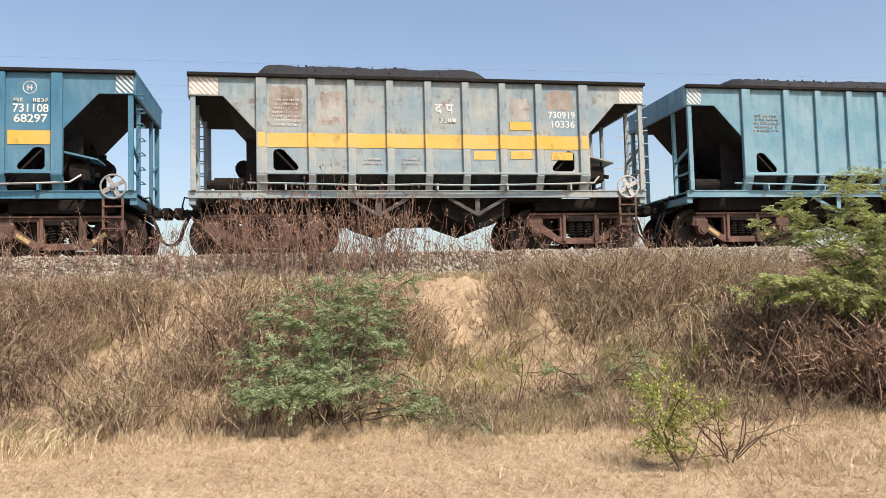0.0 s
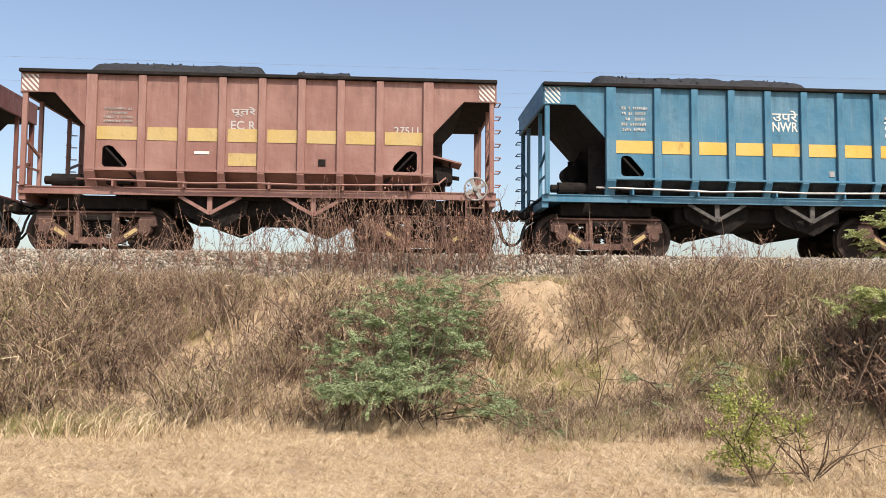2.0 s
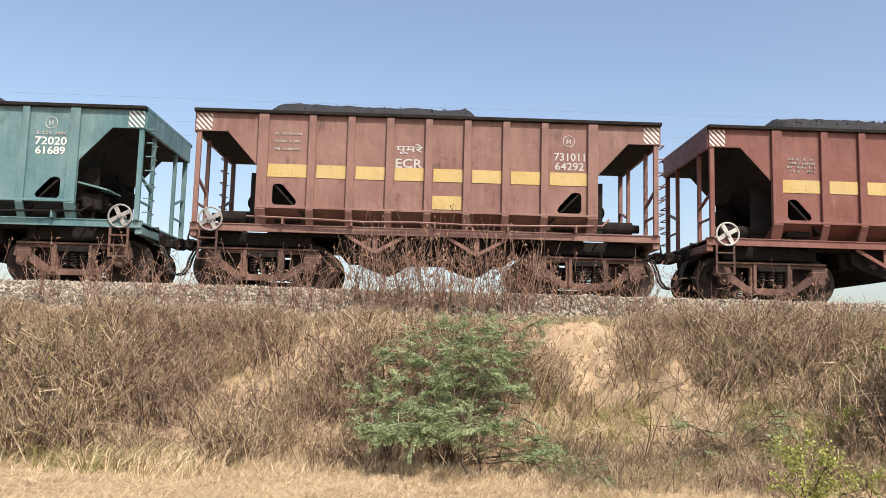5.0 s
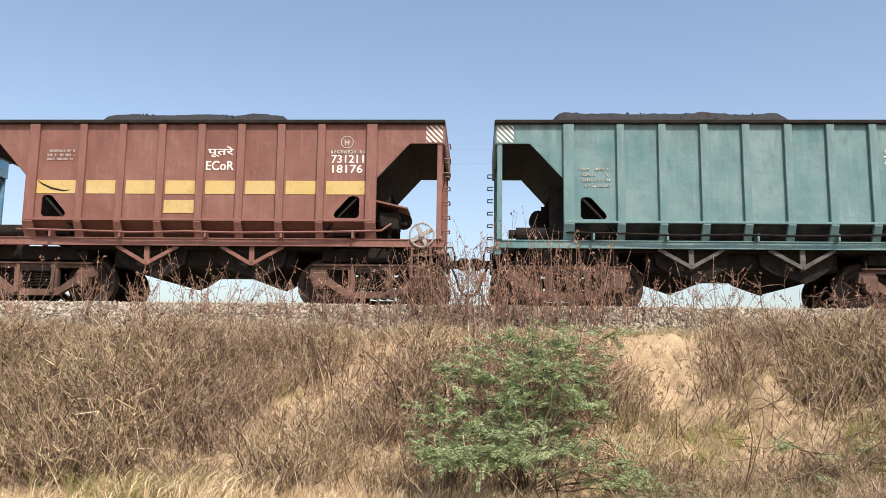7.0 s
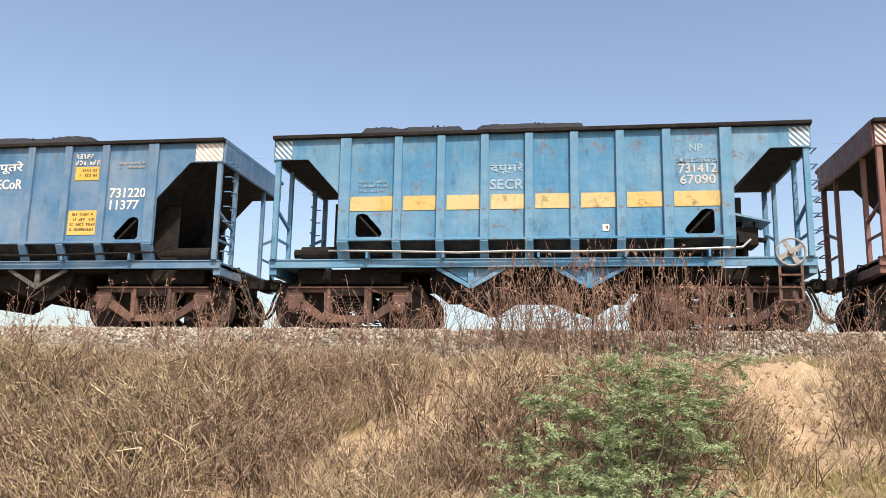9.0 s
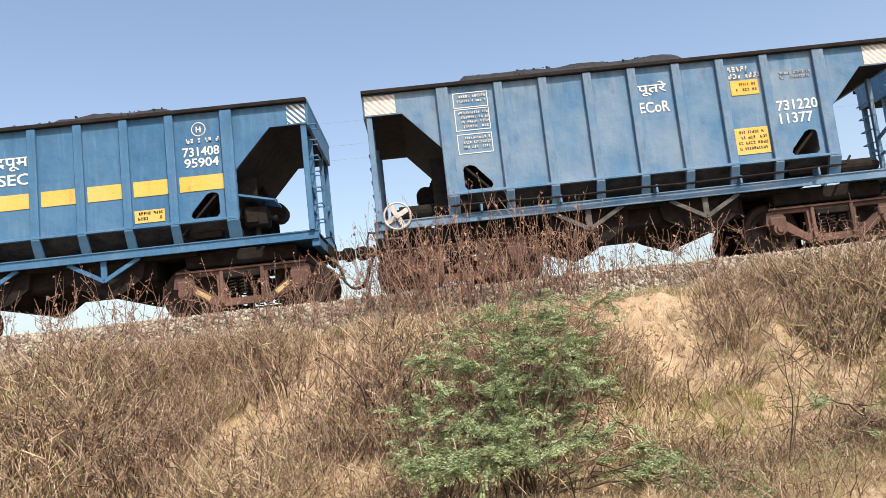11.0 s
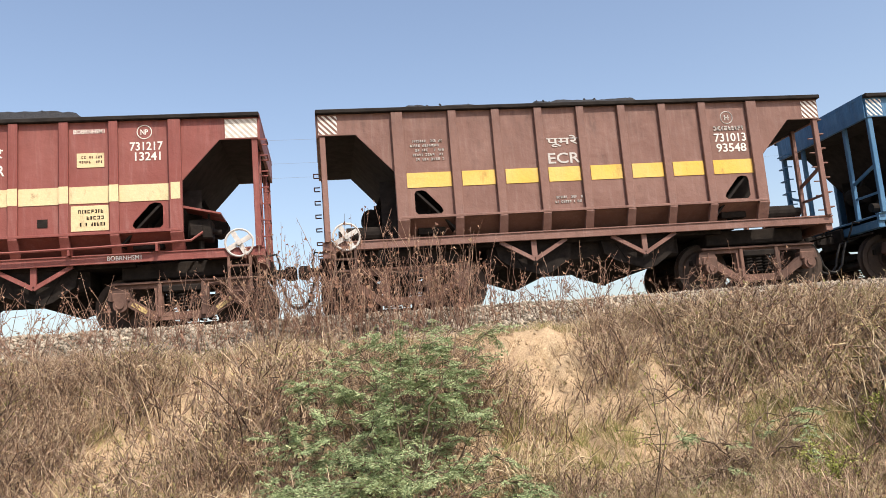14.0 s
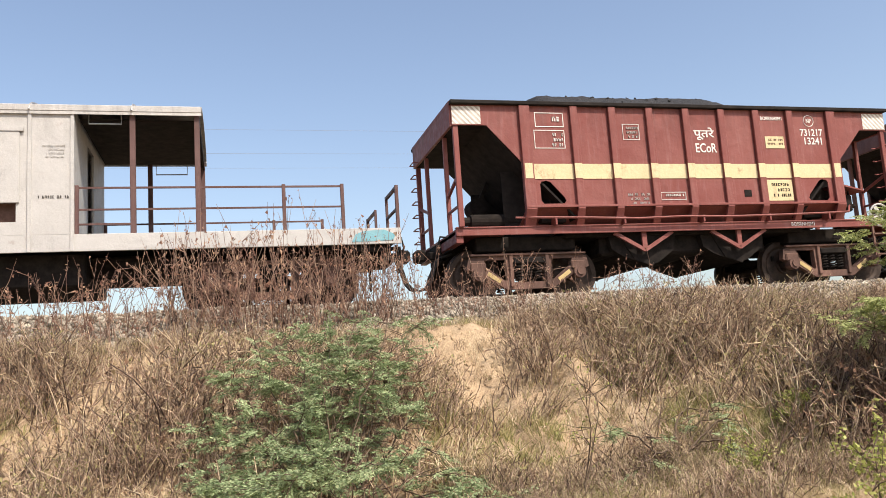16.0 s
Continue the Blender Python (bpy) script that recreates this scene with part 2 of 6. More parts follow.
def ground_material():
    m, nt, b = material("dry_earth")
    vec = nt.nodes.new("ShaderNodeTexCoord").outputs["Object"]
    base = mix(nt, ramp(nt, noise_node(nt, vec, 1.3, 5, 0.65), ((0.35, BW[0]), (0.65, BW[1]))), (0.415, 0.31, 0.195), (0.515, 0.40, 0.272))
    base = mix(nt, ramp(nt, noise_node(nt, vec, 0.45, 4, 0.6, None, (7, 3, 0)), ((0.45, BW[0]), (0.65, (0.6,) * 3))), base, (0.37, 0.265, 0.17))
    grain = noise_node(nt, vec, 38, 5, 0.75)
    base = mix(nt, 0.5, base, ramp(nt, grain, ((0.3, (0.2,) * 3), (0.7, (0.8,) * 3))), "OVERLAY")
    litter = ramp(nt, noise_node(nt, vec, 12, 6, 0.8), ((0.5, BW[0]), (0.62, (0.55,) * 3)))
    base = mix(nt, litter, base, (0.30, 0.205, 0.125))
    nt.links.new(base, b.inputs["Base Color"])
    b.inputs["Roughness"].default_value = 0.95
    b.inputs["Specular IOR Level"].default_value = 0.1
    bump(nt, b, grain, 0.7, 0.03)
    return m


M_GROUND = ground_material()


# ---- ground: one sheet, with the embankment and its eroded scarp ----
def smooth(a, b, t):
    t = min(1.0, max(0.0, (t - a) / (b - a)))
    return t * t * (3 - 2 * t)


def ground_z(x, y):
    foot = -8.1 + 0.35 * math.sin(x * 0.7 + 1.0) + 0.25 * noise.noise((x * 0.5, 3.0, 0.0))
    crest = -4.3 + 0.3 * noise.noise((x * 0.6, 9.0, 0.0))
    rise = min(1.0, max(0.0, (y - foot) / (crest - foot)))
    scarp = math.exp(-((x - 2.75) / 0.95) ** 2)  # the washed-out sandy face
    rise = rise ** (1.0 + 0.9 * scarp)
    z = -2.5 + 1.86 * (rise * rise * (3 - 2 * rise) * 0.55 + rise * 0.45)
    if y > 4.2:
        z = -2.6 + 1.96 * (1 - smooth(4.2, 9.0, y))
    near = smooth(-9.5, -7.0, y) * (1 - smooth(-3.8, -3.2, y))
    z += near * (0.16 * noise.fractal((x * 0.9, y * 0.9, 0.0), 1.0, 2.0, 4) + 0.05 * noise.noise((x * 4, y * 4, 1.0)))
    z += 0.04 * noise.noise((x * 0.8, y * 0.8, 5.0)) * (1 - smooth(-4, -3, y))
    gully = math.exp(-((x + 1.4 - 0.64 * (y + 5.4)) / 0.35) ** 2) * smooth(-8.6, -7.6, y) * (1 - smooth(-5.4, -4.8, y))
    face = scarp * smooth(-7.2, -6.4, y) * (1 - smooth(-4.6, -4.0, y))
    z += face * (0.16 * noise.fractal((x * 3.5 + y * 0.4, y * 1.1, 3.0), 0.9, 2.0, 5) + 0.04 * noise.noise((x * 9, y * 7, 2.0)))
    z += 0.26 * math.exp(-(((x - 3.88) / 0.20) ** 2 + ((y + 5.75) / 0.30) ** 2))   # a clod of earth
    return z - 0.16 * gully


def axis(parts):
    out = []
    for a, b, n in parts:
        out += list(np.linspace(a, b, n, endpoint=False))
    return out + [parts[-1][1]]


def build_ground():
    xs = axis(((-1500, -200, 14), (-200, -40, 20), (-40, -14, 36), (-14, 16, 340), (16, 40, 36), (40, 200, 20), (200, 1500, 14)))
    ys = axis(((-1500, -60, 12), (-60, -18, 24), (-18, -9.5, 40), (-9.5, -3.0, 120), (-3.0, 12, 20), (12, 80, 16), (80, 1500, 14)))
    v = [(x, y, ground_z(x, y)) for y in ys for x in xs]
    n = len(xs)
    f = []
    for j in range(len(ys) - 1):
        for i in range(n - 1):
            a = j * n + i
            f += [(a, a + 1, a + n + 1), (a, a + n + 1, a + n)]
    ob = soup("ground", v, f, M_GROUND, True)
    tagged(ob, "dry sandy ground with an eroded railway embankment", "ground", kind="structure")


build_ground()


# ---- track ----
def bed_profile(y):
    """Height of the ballast surface at y."""
    a = abs(y)
    return -0.16 if a < 1.35 else (-0.16 + (a - 1.35) / 0.2 * 0.17 if a < 1.55 else (0.01 if a < 1.85 else 0.01 - (a - 1.85) * 0.46))


def build_track():
    ys = [-3.9, -3.4, -2.9, -2.4, -2.1, -1.85, -1.7, -1.55, -1.35, 0, 1.35, 1.55, 1.7, 1.85, 2.4, 3.0, 3.6]
    xs = axis(((-260, -16, 60), (-16, 16, 160), (16, 260, 60)))
    v = [(x, y, bed_profile(y) + 0.05 * noise.noise((x * 1.3, y * 1.7, 2.0)) * (abs(y) > 1.5)) for y in ys for x in xs]
    n = len(xs)
    f = []
    for j in range(len(ys) - 1):
        for i in range(n - 1):
            a = j * n + i
            f += [(a, a + 1, a + n + 1), (a, a + n + 1, a + n)]
    bed = tagged(soup("ballast_bed", v, f, M_BED, True), "grey-brown crushed stone ballast under the track", "ballast", kind="structure")
    # loose stones on the near shoulder
    rng = np.random.default_rng(4)
    chip = np.array([(1, 0, 0), (0, 1, 0), (-1, 0, 0), (0, -1, 0), (0.2, 0.1, 0.8), (-0.1, 0.2, -0.8)])
    fac = np.array([(0, 1, 4), (1, 2, 4), (2, 3, 4), (3, 0, 4), (1, 0, 5), (2, 1, 5), (3, 2, 5), (0, 3, 5)])
    vs, fs = [], []
    for k in range(24000):
        y = -1.55 - 1.95 * rng.random() ** 0.9
        x = rng.uniform(-13, 14)
        s = rng.uniform(0.026, 0.056)
        p = chip * rng.uniform(0.7, 1.3, (6, 1)) * s * rng.uniform(0.7, 1.2, (1, 3))
        a = rng.uniform(0, 6.28)
        p = np.stack([p[:, 0] * math.cos(a) - p[:, 1] * math.sin(a), p[:, 0] * math.sin(a) + p[:, 1] * math.cos(a), p[:, 2]], 1)
        fs.append(fac + 6 * len(vs))
        vs.append(p + (x, y, bed_profile(y) + 0.05 * noise.noise((x * 1.3, y * 1.7, 2.0)) + 0.012))
    st = soup("ballast_stones", np.concatenate(vs), np.concatenate(fs), M_STONE)
    tagged(st, "loose angular grey and tan ballast stones", "ballast", kind="stuff")
    for s in (-1, 1):
        bm = bmesh.new()
        prof = [(-0.036, 0), (0.036, 0), (0.036, -0.035), (0.01, -0.05), (0.01, -0.13), (0.068, -0.15), (0.068, -0.16), (-0.068, -0.16), (-0.068, -0.15), (-0.01, -0.13), (-0.01, -0.05), (-0.036, -0.035)]
        a = [bm.verts.new((-260, s * 0.874 + y, z)) for y, z in prof]
        b = [bm.verts.new((260, s * 0.874 + y, z)) for y, z in prof]
        for i in range(12):
            bm.faces.new((a[i], a[(i + 1) % 12], b[(i + 1) % 12], b[i]))
        bmesh.ops.recalc_face_normals(bm, faces=bm.faces)
        me = bpy.data.meshes.new("rail")
        bm.to_mesh(me)
        me.materials.append(M_RAIL)
        tagged(new("rail", me), "rusty steel rail with a worn running head", "rail", "rails of the track")
    sl = mesh_of(lambda bm: box_bm(bm, -0.12, 0.12, -1.37, 1.37, -0.36, -0.161, 0.02), "sleeper")
    sl.materials.append(M_CONC)
    for k in range(-60, 61):
        ob = new("sleeper", sl)
        ob.location = (k * 0.65, 0, 0)
        ob.parent = bed


build_track()

# ---- hopper wagons ----
LEN, PITCH, HALF = 9.67, 10.645, 1.66
MID = LEN / 2
STANCHIONS = [MID + d for d in (-3.4, -2.4, -1.6, -0.8, 0.0, 0.8, 1.6, 2.4, 3.4)]
PANELS = [(a + b) / 2 for a, b in zip(STANCHIONS, STANCHIONS[1:])]
MOVING = []   # (thing, offset along the train)
WHEELS = []   # (wheelset, axle place along its wagon)


def rounded_triangle(x0, x1, z0, z1):
    """Corner hole with its upright side at x0 and its slope falling to x1."""
    w, h = x1 - x0, z1 - z0
    return [(x0, z0 + 0.12 * h), (x0 + 0.1 * w, z0), (x1 - 0.08 * w, z0), (x1, z0 + 0.12 * h), (x1 - 0.06 * w, z0 + 0.28 * h), (x0 + 0.42 * w, z1 - 0.06 * h), (x0 + 0.26 * w, z1), (x0 + 0.06 * w, z1 - 0.04 * h), (x0, z1 - 0.16 * h)]


def side_plate(bm, s):
    out = [(0.03, 3.64), (LEN - 0.03, 3.64), (LEN - 0.03, 3.24), (LEN - 0.69, 3.24), (LEN - 1.33, 2.54), (LEN - 1.33, 1.66), (1.33, 1.66), (1.33, 2.54), (0.69, 3.24), (0.03, 3.24)]
    a = rounded_triangle(1.66, 2.16, 1.74, 2.18)
    b = [(LEN - x, z) for x, z in rounded_triangle(1.66, 2.16, 1.74, 2.18)]
    plate_bm(bm, [out, a, b], s * 1.57 - 0.0125, 0.025)


def slope_plate(bm, s):
    x0, x1 = 1.36, LEN - 1.36
    prof = [(s * 1.58, 1.66), (s * 0.98, 1.32), (s * 0.94, 1.32), (s * 1.54, 1.66)]
    va = [bm.verts.new((x0, y, z)) for y, z in prof]
    vb = [bm.verts.new((x1, y, z)) for y, z in prof]
    for i in range(4):
        bm.faces.new((va[i], va[(i + 1) % 4], vb[(i + 1) % 4], vb[i]))
    bm.faces.new(va[::-1]), bm.faces.new(vb)
    bmesh.ops.recalc_face_normals(bm, faces=bm.faces)


def stanchion(bm, s, w):
    yo, yi = s * 1.655, s * 1.585
    box_bm(bm, -w / 2, w / 2, min(yo, yi), max(yo, yi), 1.62, 3.62, 0.008)
    prof = [(yo, 1.63), (s * 1.50, 1.335), (s * 1.42, 1.335), (yi, 1.66)]
    va = [bm.verts.new((-w / 2, y, z)) for y, z in prof]
    vb = [bm.verts.new((w / 2, y, z)) for y, z in prof]
    for i in range(4):
        bm.faces.new((va[i], va[(i + 1) % 4], vb[(i + 1) % 4], vb[i]))
    bm.faces.new(va[::-1]), bm.faces.new(vb)
    bmesh.ops.recalc_face_normals(bm, faces=bm.faces)


def end_sheet(bm, flip):
    p = [(0.06, 3.27), (0.70, 3.27), (1.34, 2.57), (2.35, 1.50), (2.35, 1.45), (1.32, 2.53), (0.68, 3.235), (0.06, 3.235)]
    prism_bm(bm, [(LEN - x, z) if flip else (x, z) for x, z in p], -1.545, 1.545)
    x = LEN - 1.95 if flip else 1.95
    prism_bm(bm, [(x - 0.02, 1.2), (x + 0.02, 1.2), (x + 0.02, 2.0), (x - 0.02, 2.0)], -1.3, 1.3)


def rung(bm, flip, y0, y1):
    x0, x1 = (LEN - 0.02, LEN + 0.10) if flip else (0.02, -0.10)
    tube_bm(bm, [(x0, y0, 0), (x1, y0, 0), (x1, y1, 0), (x0, y1, 0)], 0.014, 5)


def handwheel(bm, x, y, z, r=0.235):
    ring = [(x + r * math.cos(a), y, z + r * math.sin(a)) for a in [k * math.tau / 20 for k in range(21)]]
    tube_bm(bm, ring, 0.02, 6)
    for a in (0.5, 0.5 + math.pi / 2, 0.5 + math.pi, 0.5 + 1.5 * math.pi):
        c = Vector((x, y, z))
        d = Vector((math.cos(a), 0, math.sin(a)))
        bar_bm(bm, c, c + d * r, 0.016, 0.085)
    bar_bm(bm, (x, y - 0.05, z), (x, y + 0.25, z), 0.05, sides=10)


def side_frame(bm, s):
    out = [(-1.22, 0.60), (-1.18, 0.80), (-0.95, 0.88), (0.95, 0.88), (1.18, 0.80), (1.22, 0.60), (0.98, 0.52), (0.46, 0.21), (-0.46, 0.21), (-0.98, 0.52)]
    tri = [(-0.88, 0.77), (-0.45, 0.77), (-0.44, 0.38), (-0.50, 0.38), (-0.84, 0.63)]
    win = [(-0.31, 0.77), (0.31, 0.77), (0.31, 0.34), (-0.31, 0.34)]
    plate_bm(bm, [out, tri, [(-x, z) for x, z in tri], win], s * 1.13 - 0.06, 0.12)
    box_bm(bm, -1.15, 1.15, s * 1.22 - 0.03, s * 1.22 + 0.03, 0.84, 0.88, 0.008)
    for x in (-0.36, 0.36):
        box_bm(bm, x - 0.035, x + 0.035, s * 1.2 - 0.04, s * 1.2 + 0.04, 0.26, 0.84, 0.01)


def springs(bm, s):
    turns = [(0.07 * math.cos(a), s * 1.13 + 0.07 * math.sin(a), 0.37 + 0.31 * a / (5.5 * math.tau)) for a in [k * 0.62 for k in range(56)]]
    tube_bm(bm, turns, 0.017, 5)


def axle_caps(bm, s):
    bar_bm(bm, (0, s * 1.1, 0.5), (0, s * 1.27, 0.5), 0.12, sides=14)
    bar_bm(bm, (0, s * 1.26, 0.5), (0, s * 1.30, 0.5), 0.07, sides=10)
    box_bm(bm, -0.15, 0.15, s * 1.13 - 0.1, s * 1.13 + 0.1, 0.56, 0.72, 0.02)


def wheelset(bm):
    prof = [(0.10, 0.09), (0.15, 0.09), (0.16, 0.06), (0.36, 0.03), (0.41, 0.065), (0.50, 0.065), (0.505, 0.0), (0.53, -0.03), (0.53, -0.06), (0.41, -0.065), (0.36, -0.02), (0.16, -0.05), (0.10, -0.09)]
    n = 28
    for s in (-1, 1):
        rings = [[bm.verts.new((r * math.cos(k * math.tau / n), s * (0.81 + o), r * math.sin(k * math.tau / n))) for k in range(n)] for r, o in prof]
        for a, b in zip(rings, rings[1:]):
            for k in range(n):
                bm.faces.new((a[k], a[(k + 1) % n], b[(k + 1) % n], b[k]))
    bar_bm(bm, (0, -1.08, 0), (0, 1.08, 0), 0.085, sides=12)
    bmesh.ops.recalc_face_normals(bm, faces=bm.faces)


def add_wheels(root, places):
    for x in places:
        w = shape("wheelset", M_WHEEL, root, wheelset, "wheelset")
        w.location = (x, 0, 0.5)
        WHEELS.append((w, x))


def add_bogie(root, x, tone, marks):
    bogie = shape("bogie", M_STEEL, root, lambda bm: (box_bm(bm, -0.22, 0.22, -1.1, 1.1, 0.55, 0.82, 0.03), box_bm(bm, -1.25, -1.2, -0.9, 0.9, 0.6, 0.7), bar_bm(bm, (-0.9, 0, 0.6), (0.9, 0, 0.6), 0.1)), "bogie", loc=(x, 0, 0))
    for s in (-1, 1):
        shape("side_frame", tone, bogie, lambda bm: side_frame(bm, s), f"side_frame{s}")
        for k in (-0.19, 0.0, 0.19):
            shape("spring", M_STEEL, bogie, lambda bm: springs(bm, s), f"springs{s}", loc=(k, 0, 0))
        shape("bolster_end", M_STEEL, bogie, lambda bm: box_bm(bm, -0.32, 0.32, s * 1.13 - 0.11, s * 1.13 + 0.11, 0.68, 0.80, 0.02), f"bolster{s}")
        for k in (-1.0, 1.0):
            shape("axle_box", tone, bogie, lambda bm: axle_caps(bm, s), f"caps{s}", loc=(k, 0, 0))
    if marks:
        shape("paint_mark", M_PALE, bogie, lambda bm: bar_bm(bm, (-0.82, -1.196, 0.52), (-0.58, -1.196, 0.36), 0.012, 0.075), "bogie_mark_a", "worn yellow paint mark")
        shape("paint_mark", M_PALE, bogie, lambda bm: bar_bm(bm, (0.82, -1.196, 0.52), (0.58, -1.196, 0.36), 0.012, 0.075), "bogie_mark_b", "worn yellow paint mark")
    add_wheels(root, (x - 1.0, x + 1.0))


def coal_heap(name, root, seed, peaks):
    """A crusted coal load above the rim; peaks are (place, half length, height)."""
    nx, ny = 90, 26
    v, f = [], []
    for j in range(ny):
        for i in range(nx):
            x = 0.75 + (LEN - 1.5) * i / (nx - 1)
            y = -1.5 + 3.0 * j / (ny - 1)
            h = 0.0
            for c, w, top in peaks:
                u = abs(x - c) / w
                h = max(h, (top + 0.62) * (1 - smooth(0.74, 1.0, u)))
            h *= 1 - abs(y / 1.5) ** 2.2
            n1 = noise.fractal((x * 1.5 + seed * 7, y * 1.5, seed), 1.0, 2.0, 5)
            v.append((x, y, 3.46 + h + 0.05 * n1 + 0.025 * noise.noise((x * 9, y * 9, seed))))
    for j in range(ny - 1):
        for i in range(nx - 1):
            a = j * nx + i
            f += [(a, a + 1, a + nx + 1), (a, a + nx + 1, a + nx)]
    ob = soup(name, v, f, M_COAL)
    ob.parent = root
    ob["label"] = "heaped black coal"
    rng = random.Random(seed)
    def lumps(bm):
        for _ in range(45):
            c, w, top = rng.choice(peaks)
            x, y = c + rng.uniform(-0.7, 0.7) * w, rng.uniform(-1.1, 0.6)
            r = rng.uniform(0.015, 0.04)
            bmesh.ops.create_icosphere(bm, subdivisions=1, radius=r, matrix=pose(x, y, 3.47 + (top + 0.62) * (1 - abs(y / 1.5) ** 2.2), rng.uniform(0, 90), rng.uniform(0, 90)) @ Matrix.Diagonal((1, 0.7, 0.6, 1)))
    shape("loose_coal", M_COAL, root, lumps, f"coal_lumps{seed}")["kind"] = "stuff"


FONT_CACHE = {}


def text_mesh(text):
    if text not in FONT_CACHE:
        cu = bpy.data.curves.new("lettering", "FONT")
        cu.body, cu.align_x, cu.align_y, cu.size = text, "CENTER", "CENTER", 1.0
        cu.extrude, cu.offset, cu.resolution_u = 0.004, 0.012, 3
        ob = new("lettering_source", cu)
        bpy.context.view_layer.update()
        me = bpy.data.meshes.new_from_object(ob.evaluated_get(bpy.context.evaluated_depsgraph_get()))
        bpy.data.objects.remove(ob)
        me.materials.clear()
        me.materials.append(None)
        FONT_CACHE[text] = me
    return FONT_CACHE[text]


def lettering(root, text, x, z, height, mat, width=None):
    me = text_mesh(text)
    ob = new("lettering", me)
    ob.parent = root
    ob.material_slots[0].link = "OBJECT"
    ob.material_slots[0].material = mat
    xs = [v.co.x for v in me.vertices] or [0, 1]
    ys = [v.co.y for v in me.vertices] or [0, 1]
    k = height / max(1e-3, max(ys) - min(ys))
    kx = k if width is None else width / max(1e-3, max(xs) - min(xs))
    ob.matrix_basis = pose(x - kx * (max(xs) + min(xs)) / 2, -1.588, z - k * (max(ys) + min(ys)) / 2, 90) @ Matrix.Diagonal((kx, k, 1, 1))
    ob["label"] = "white painted lettering"
    ob["kind"] = "stuff"
    return ob


def side_box(name, root, mat, x0, x1, z0, z1, y=-1.587, label="", thick=0.006):
    return shape(name, mat, root, lambda bm: box_bm(bm, x0, x1, y - thick, y + thick, z0, z1), f"{name}{x0:.2f}{x1:.2f}{z0:.2f}{z1:.2f}{y:.2f}", label)


def bars(root, x0, x1, z, rows, mat, seed=1, h=0.045, gap=0.085, y=-1.584):
    """Worn lines of writing too small to read."""
    rng = random.Random(seed)
    key = f"bars{x0}{x1}{z}{rows}{seed}"
    def fill(bm):
        for r in range(rows):
            x = x0 + rng.uniform(0, 0.08)
            while x < x1:
                if rng.random() < 0.2:
                    x += h * 0.8
                    continue
                w, q = h * rng.uniform(0.35, 0.75), h * 0.24
                b, t = z - r * gap - h, z - r * gap
                for k in rng.sample(((x, x + q, b, t), (x, x + w, t - q, t), (x, x + w, b, b + q), (x + w - q, x + w, b, t), (x, x + w, (b + t - q) / 2, (b + t + q) / 2)), 3):
                    box_bm(bm, k[0], k[1], y - 0.013, y, k[2], k[3])
                x += w + h * 0.3
    ob = shape("small_writing", mat, root, fill, key, "small worn painted writing")
    ob["kind"] = "stuff"
    return ob


def frame_box(root, mat, x0, x1, z0, z1, w=0.014):
    def fill(bm):
        for a in ((x0, x1, z0, z0 + w), (x0, x1, z1 - w, z1), (x0, x0 + w, z0 + w, z1 - w), (x1 - w, x1, z0 + w, z1 - w)):
            box_bm(bm, a[0], a[1], -1.591, -1.584, a[2], a[3])
    return shape("painted_frame", mat, root, fill, f"frame{x0}{x1}{z0}{z1}", "thin white painted frame")


def stripes(root, flip, bold):
    """The white corner patch with slanting stripes, as painted on both ends."""
    x0 = LEN - 0.37 if flip else 0.04
    if bold:
        x0 -= 0.22 if flip else 0.0
        side_box("corner_patch", root, M_WORNWHITE, x0, x0 + 0.55, 3.26, 3.60, y=-1.584, label="rust-stained white corner patch", thick=0.003)
    wide = 0.55 if bold else 0.33
    def fill(bm):
        for k in range(-3, 6):
            a = k * 0.105
            poly = [(a, 0), (a + 0.052, 0), (a + 0.052 + 0.33, 0.34), (a + 0.33, 0.34)]
            pts = []
            for i in range(len(poly)):   # clip to the patch
                (xa, za), (xb, zb) = poly[i], poly[(i + 1) % 4]
                for t in [j / 12 for j in range(12)]:
                    pts.append((min(wide, max(0.0, xa + (xb - xa) * t)), za + (zb - za) * t))
            pts = [p for i, p in enumerate(pts) if p != pts[i - 1]]
            if len(set(p[0] for p in pts)) > 2:
                pts = [(x0 + wide - p[0], 3.26 + p[1]) for p in pts]
                vs = [bm.verts.new((x, -1.5885, z)) for x, z in pts]
                bm.faces.new(vs)
    shape("corner_stripes", M_WHITE, root, fill, f"corner{flip}{bold}", "white slanting warning stripes")


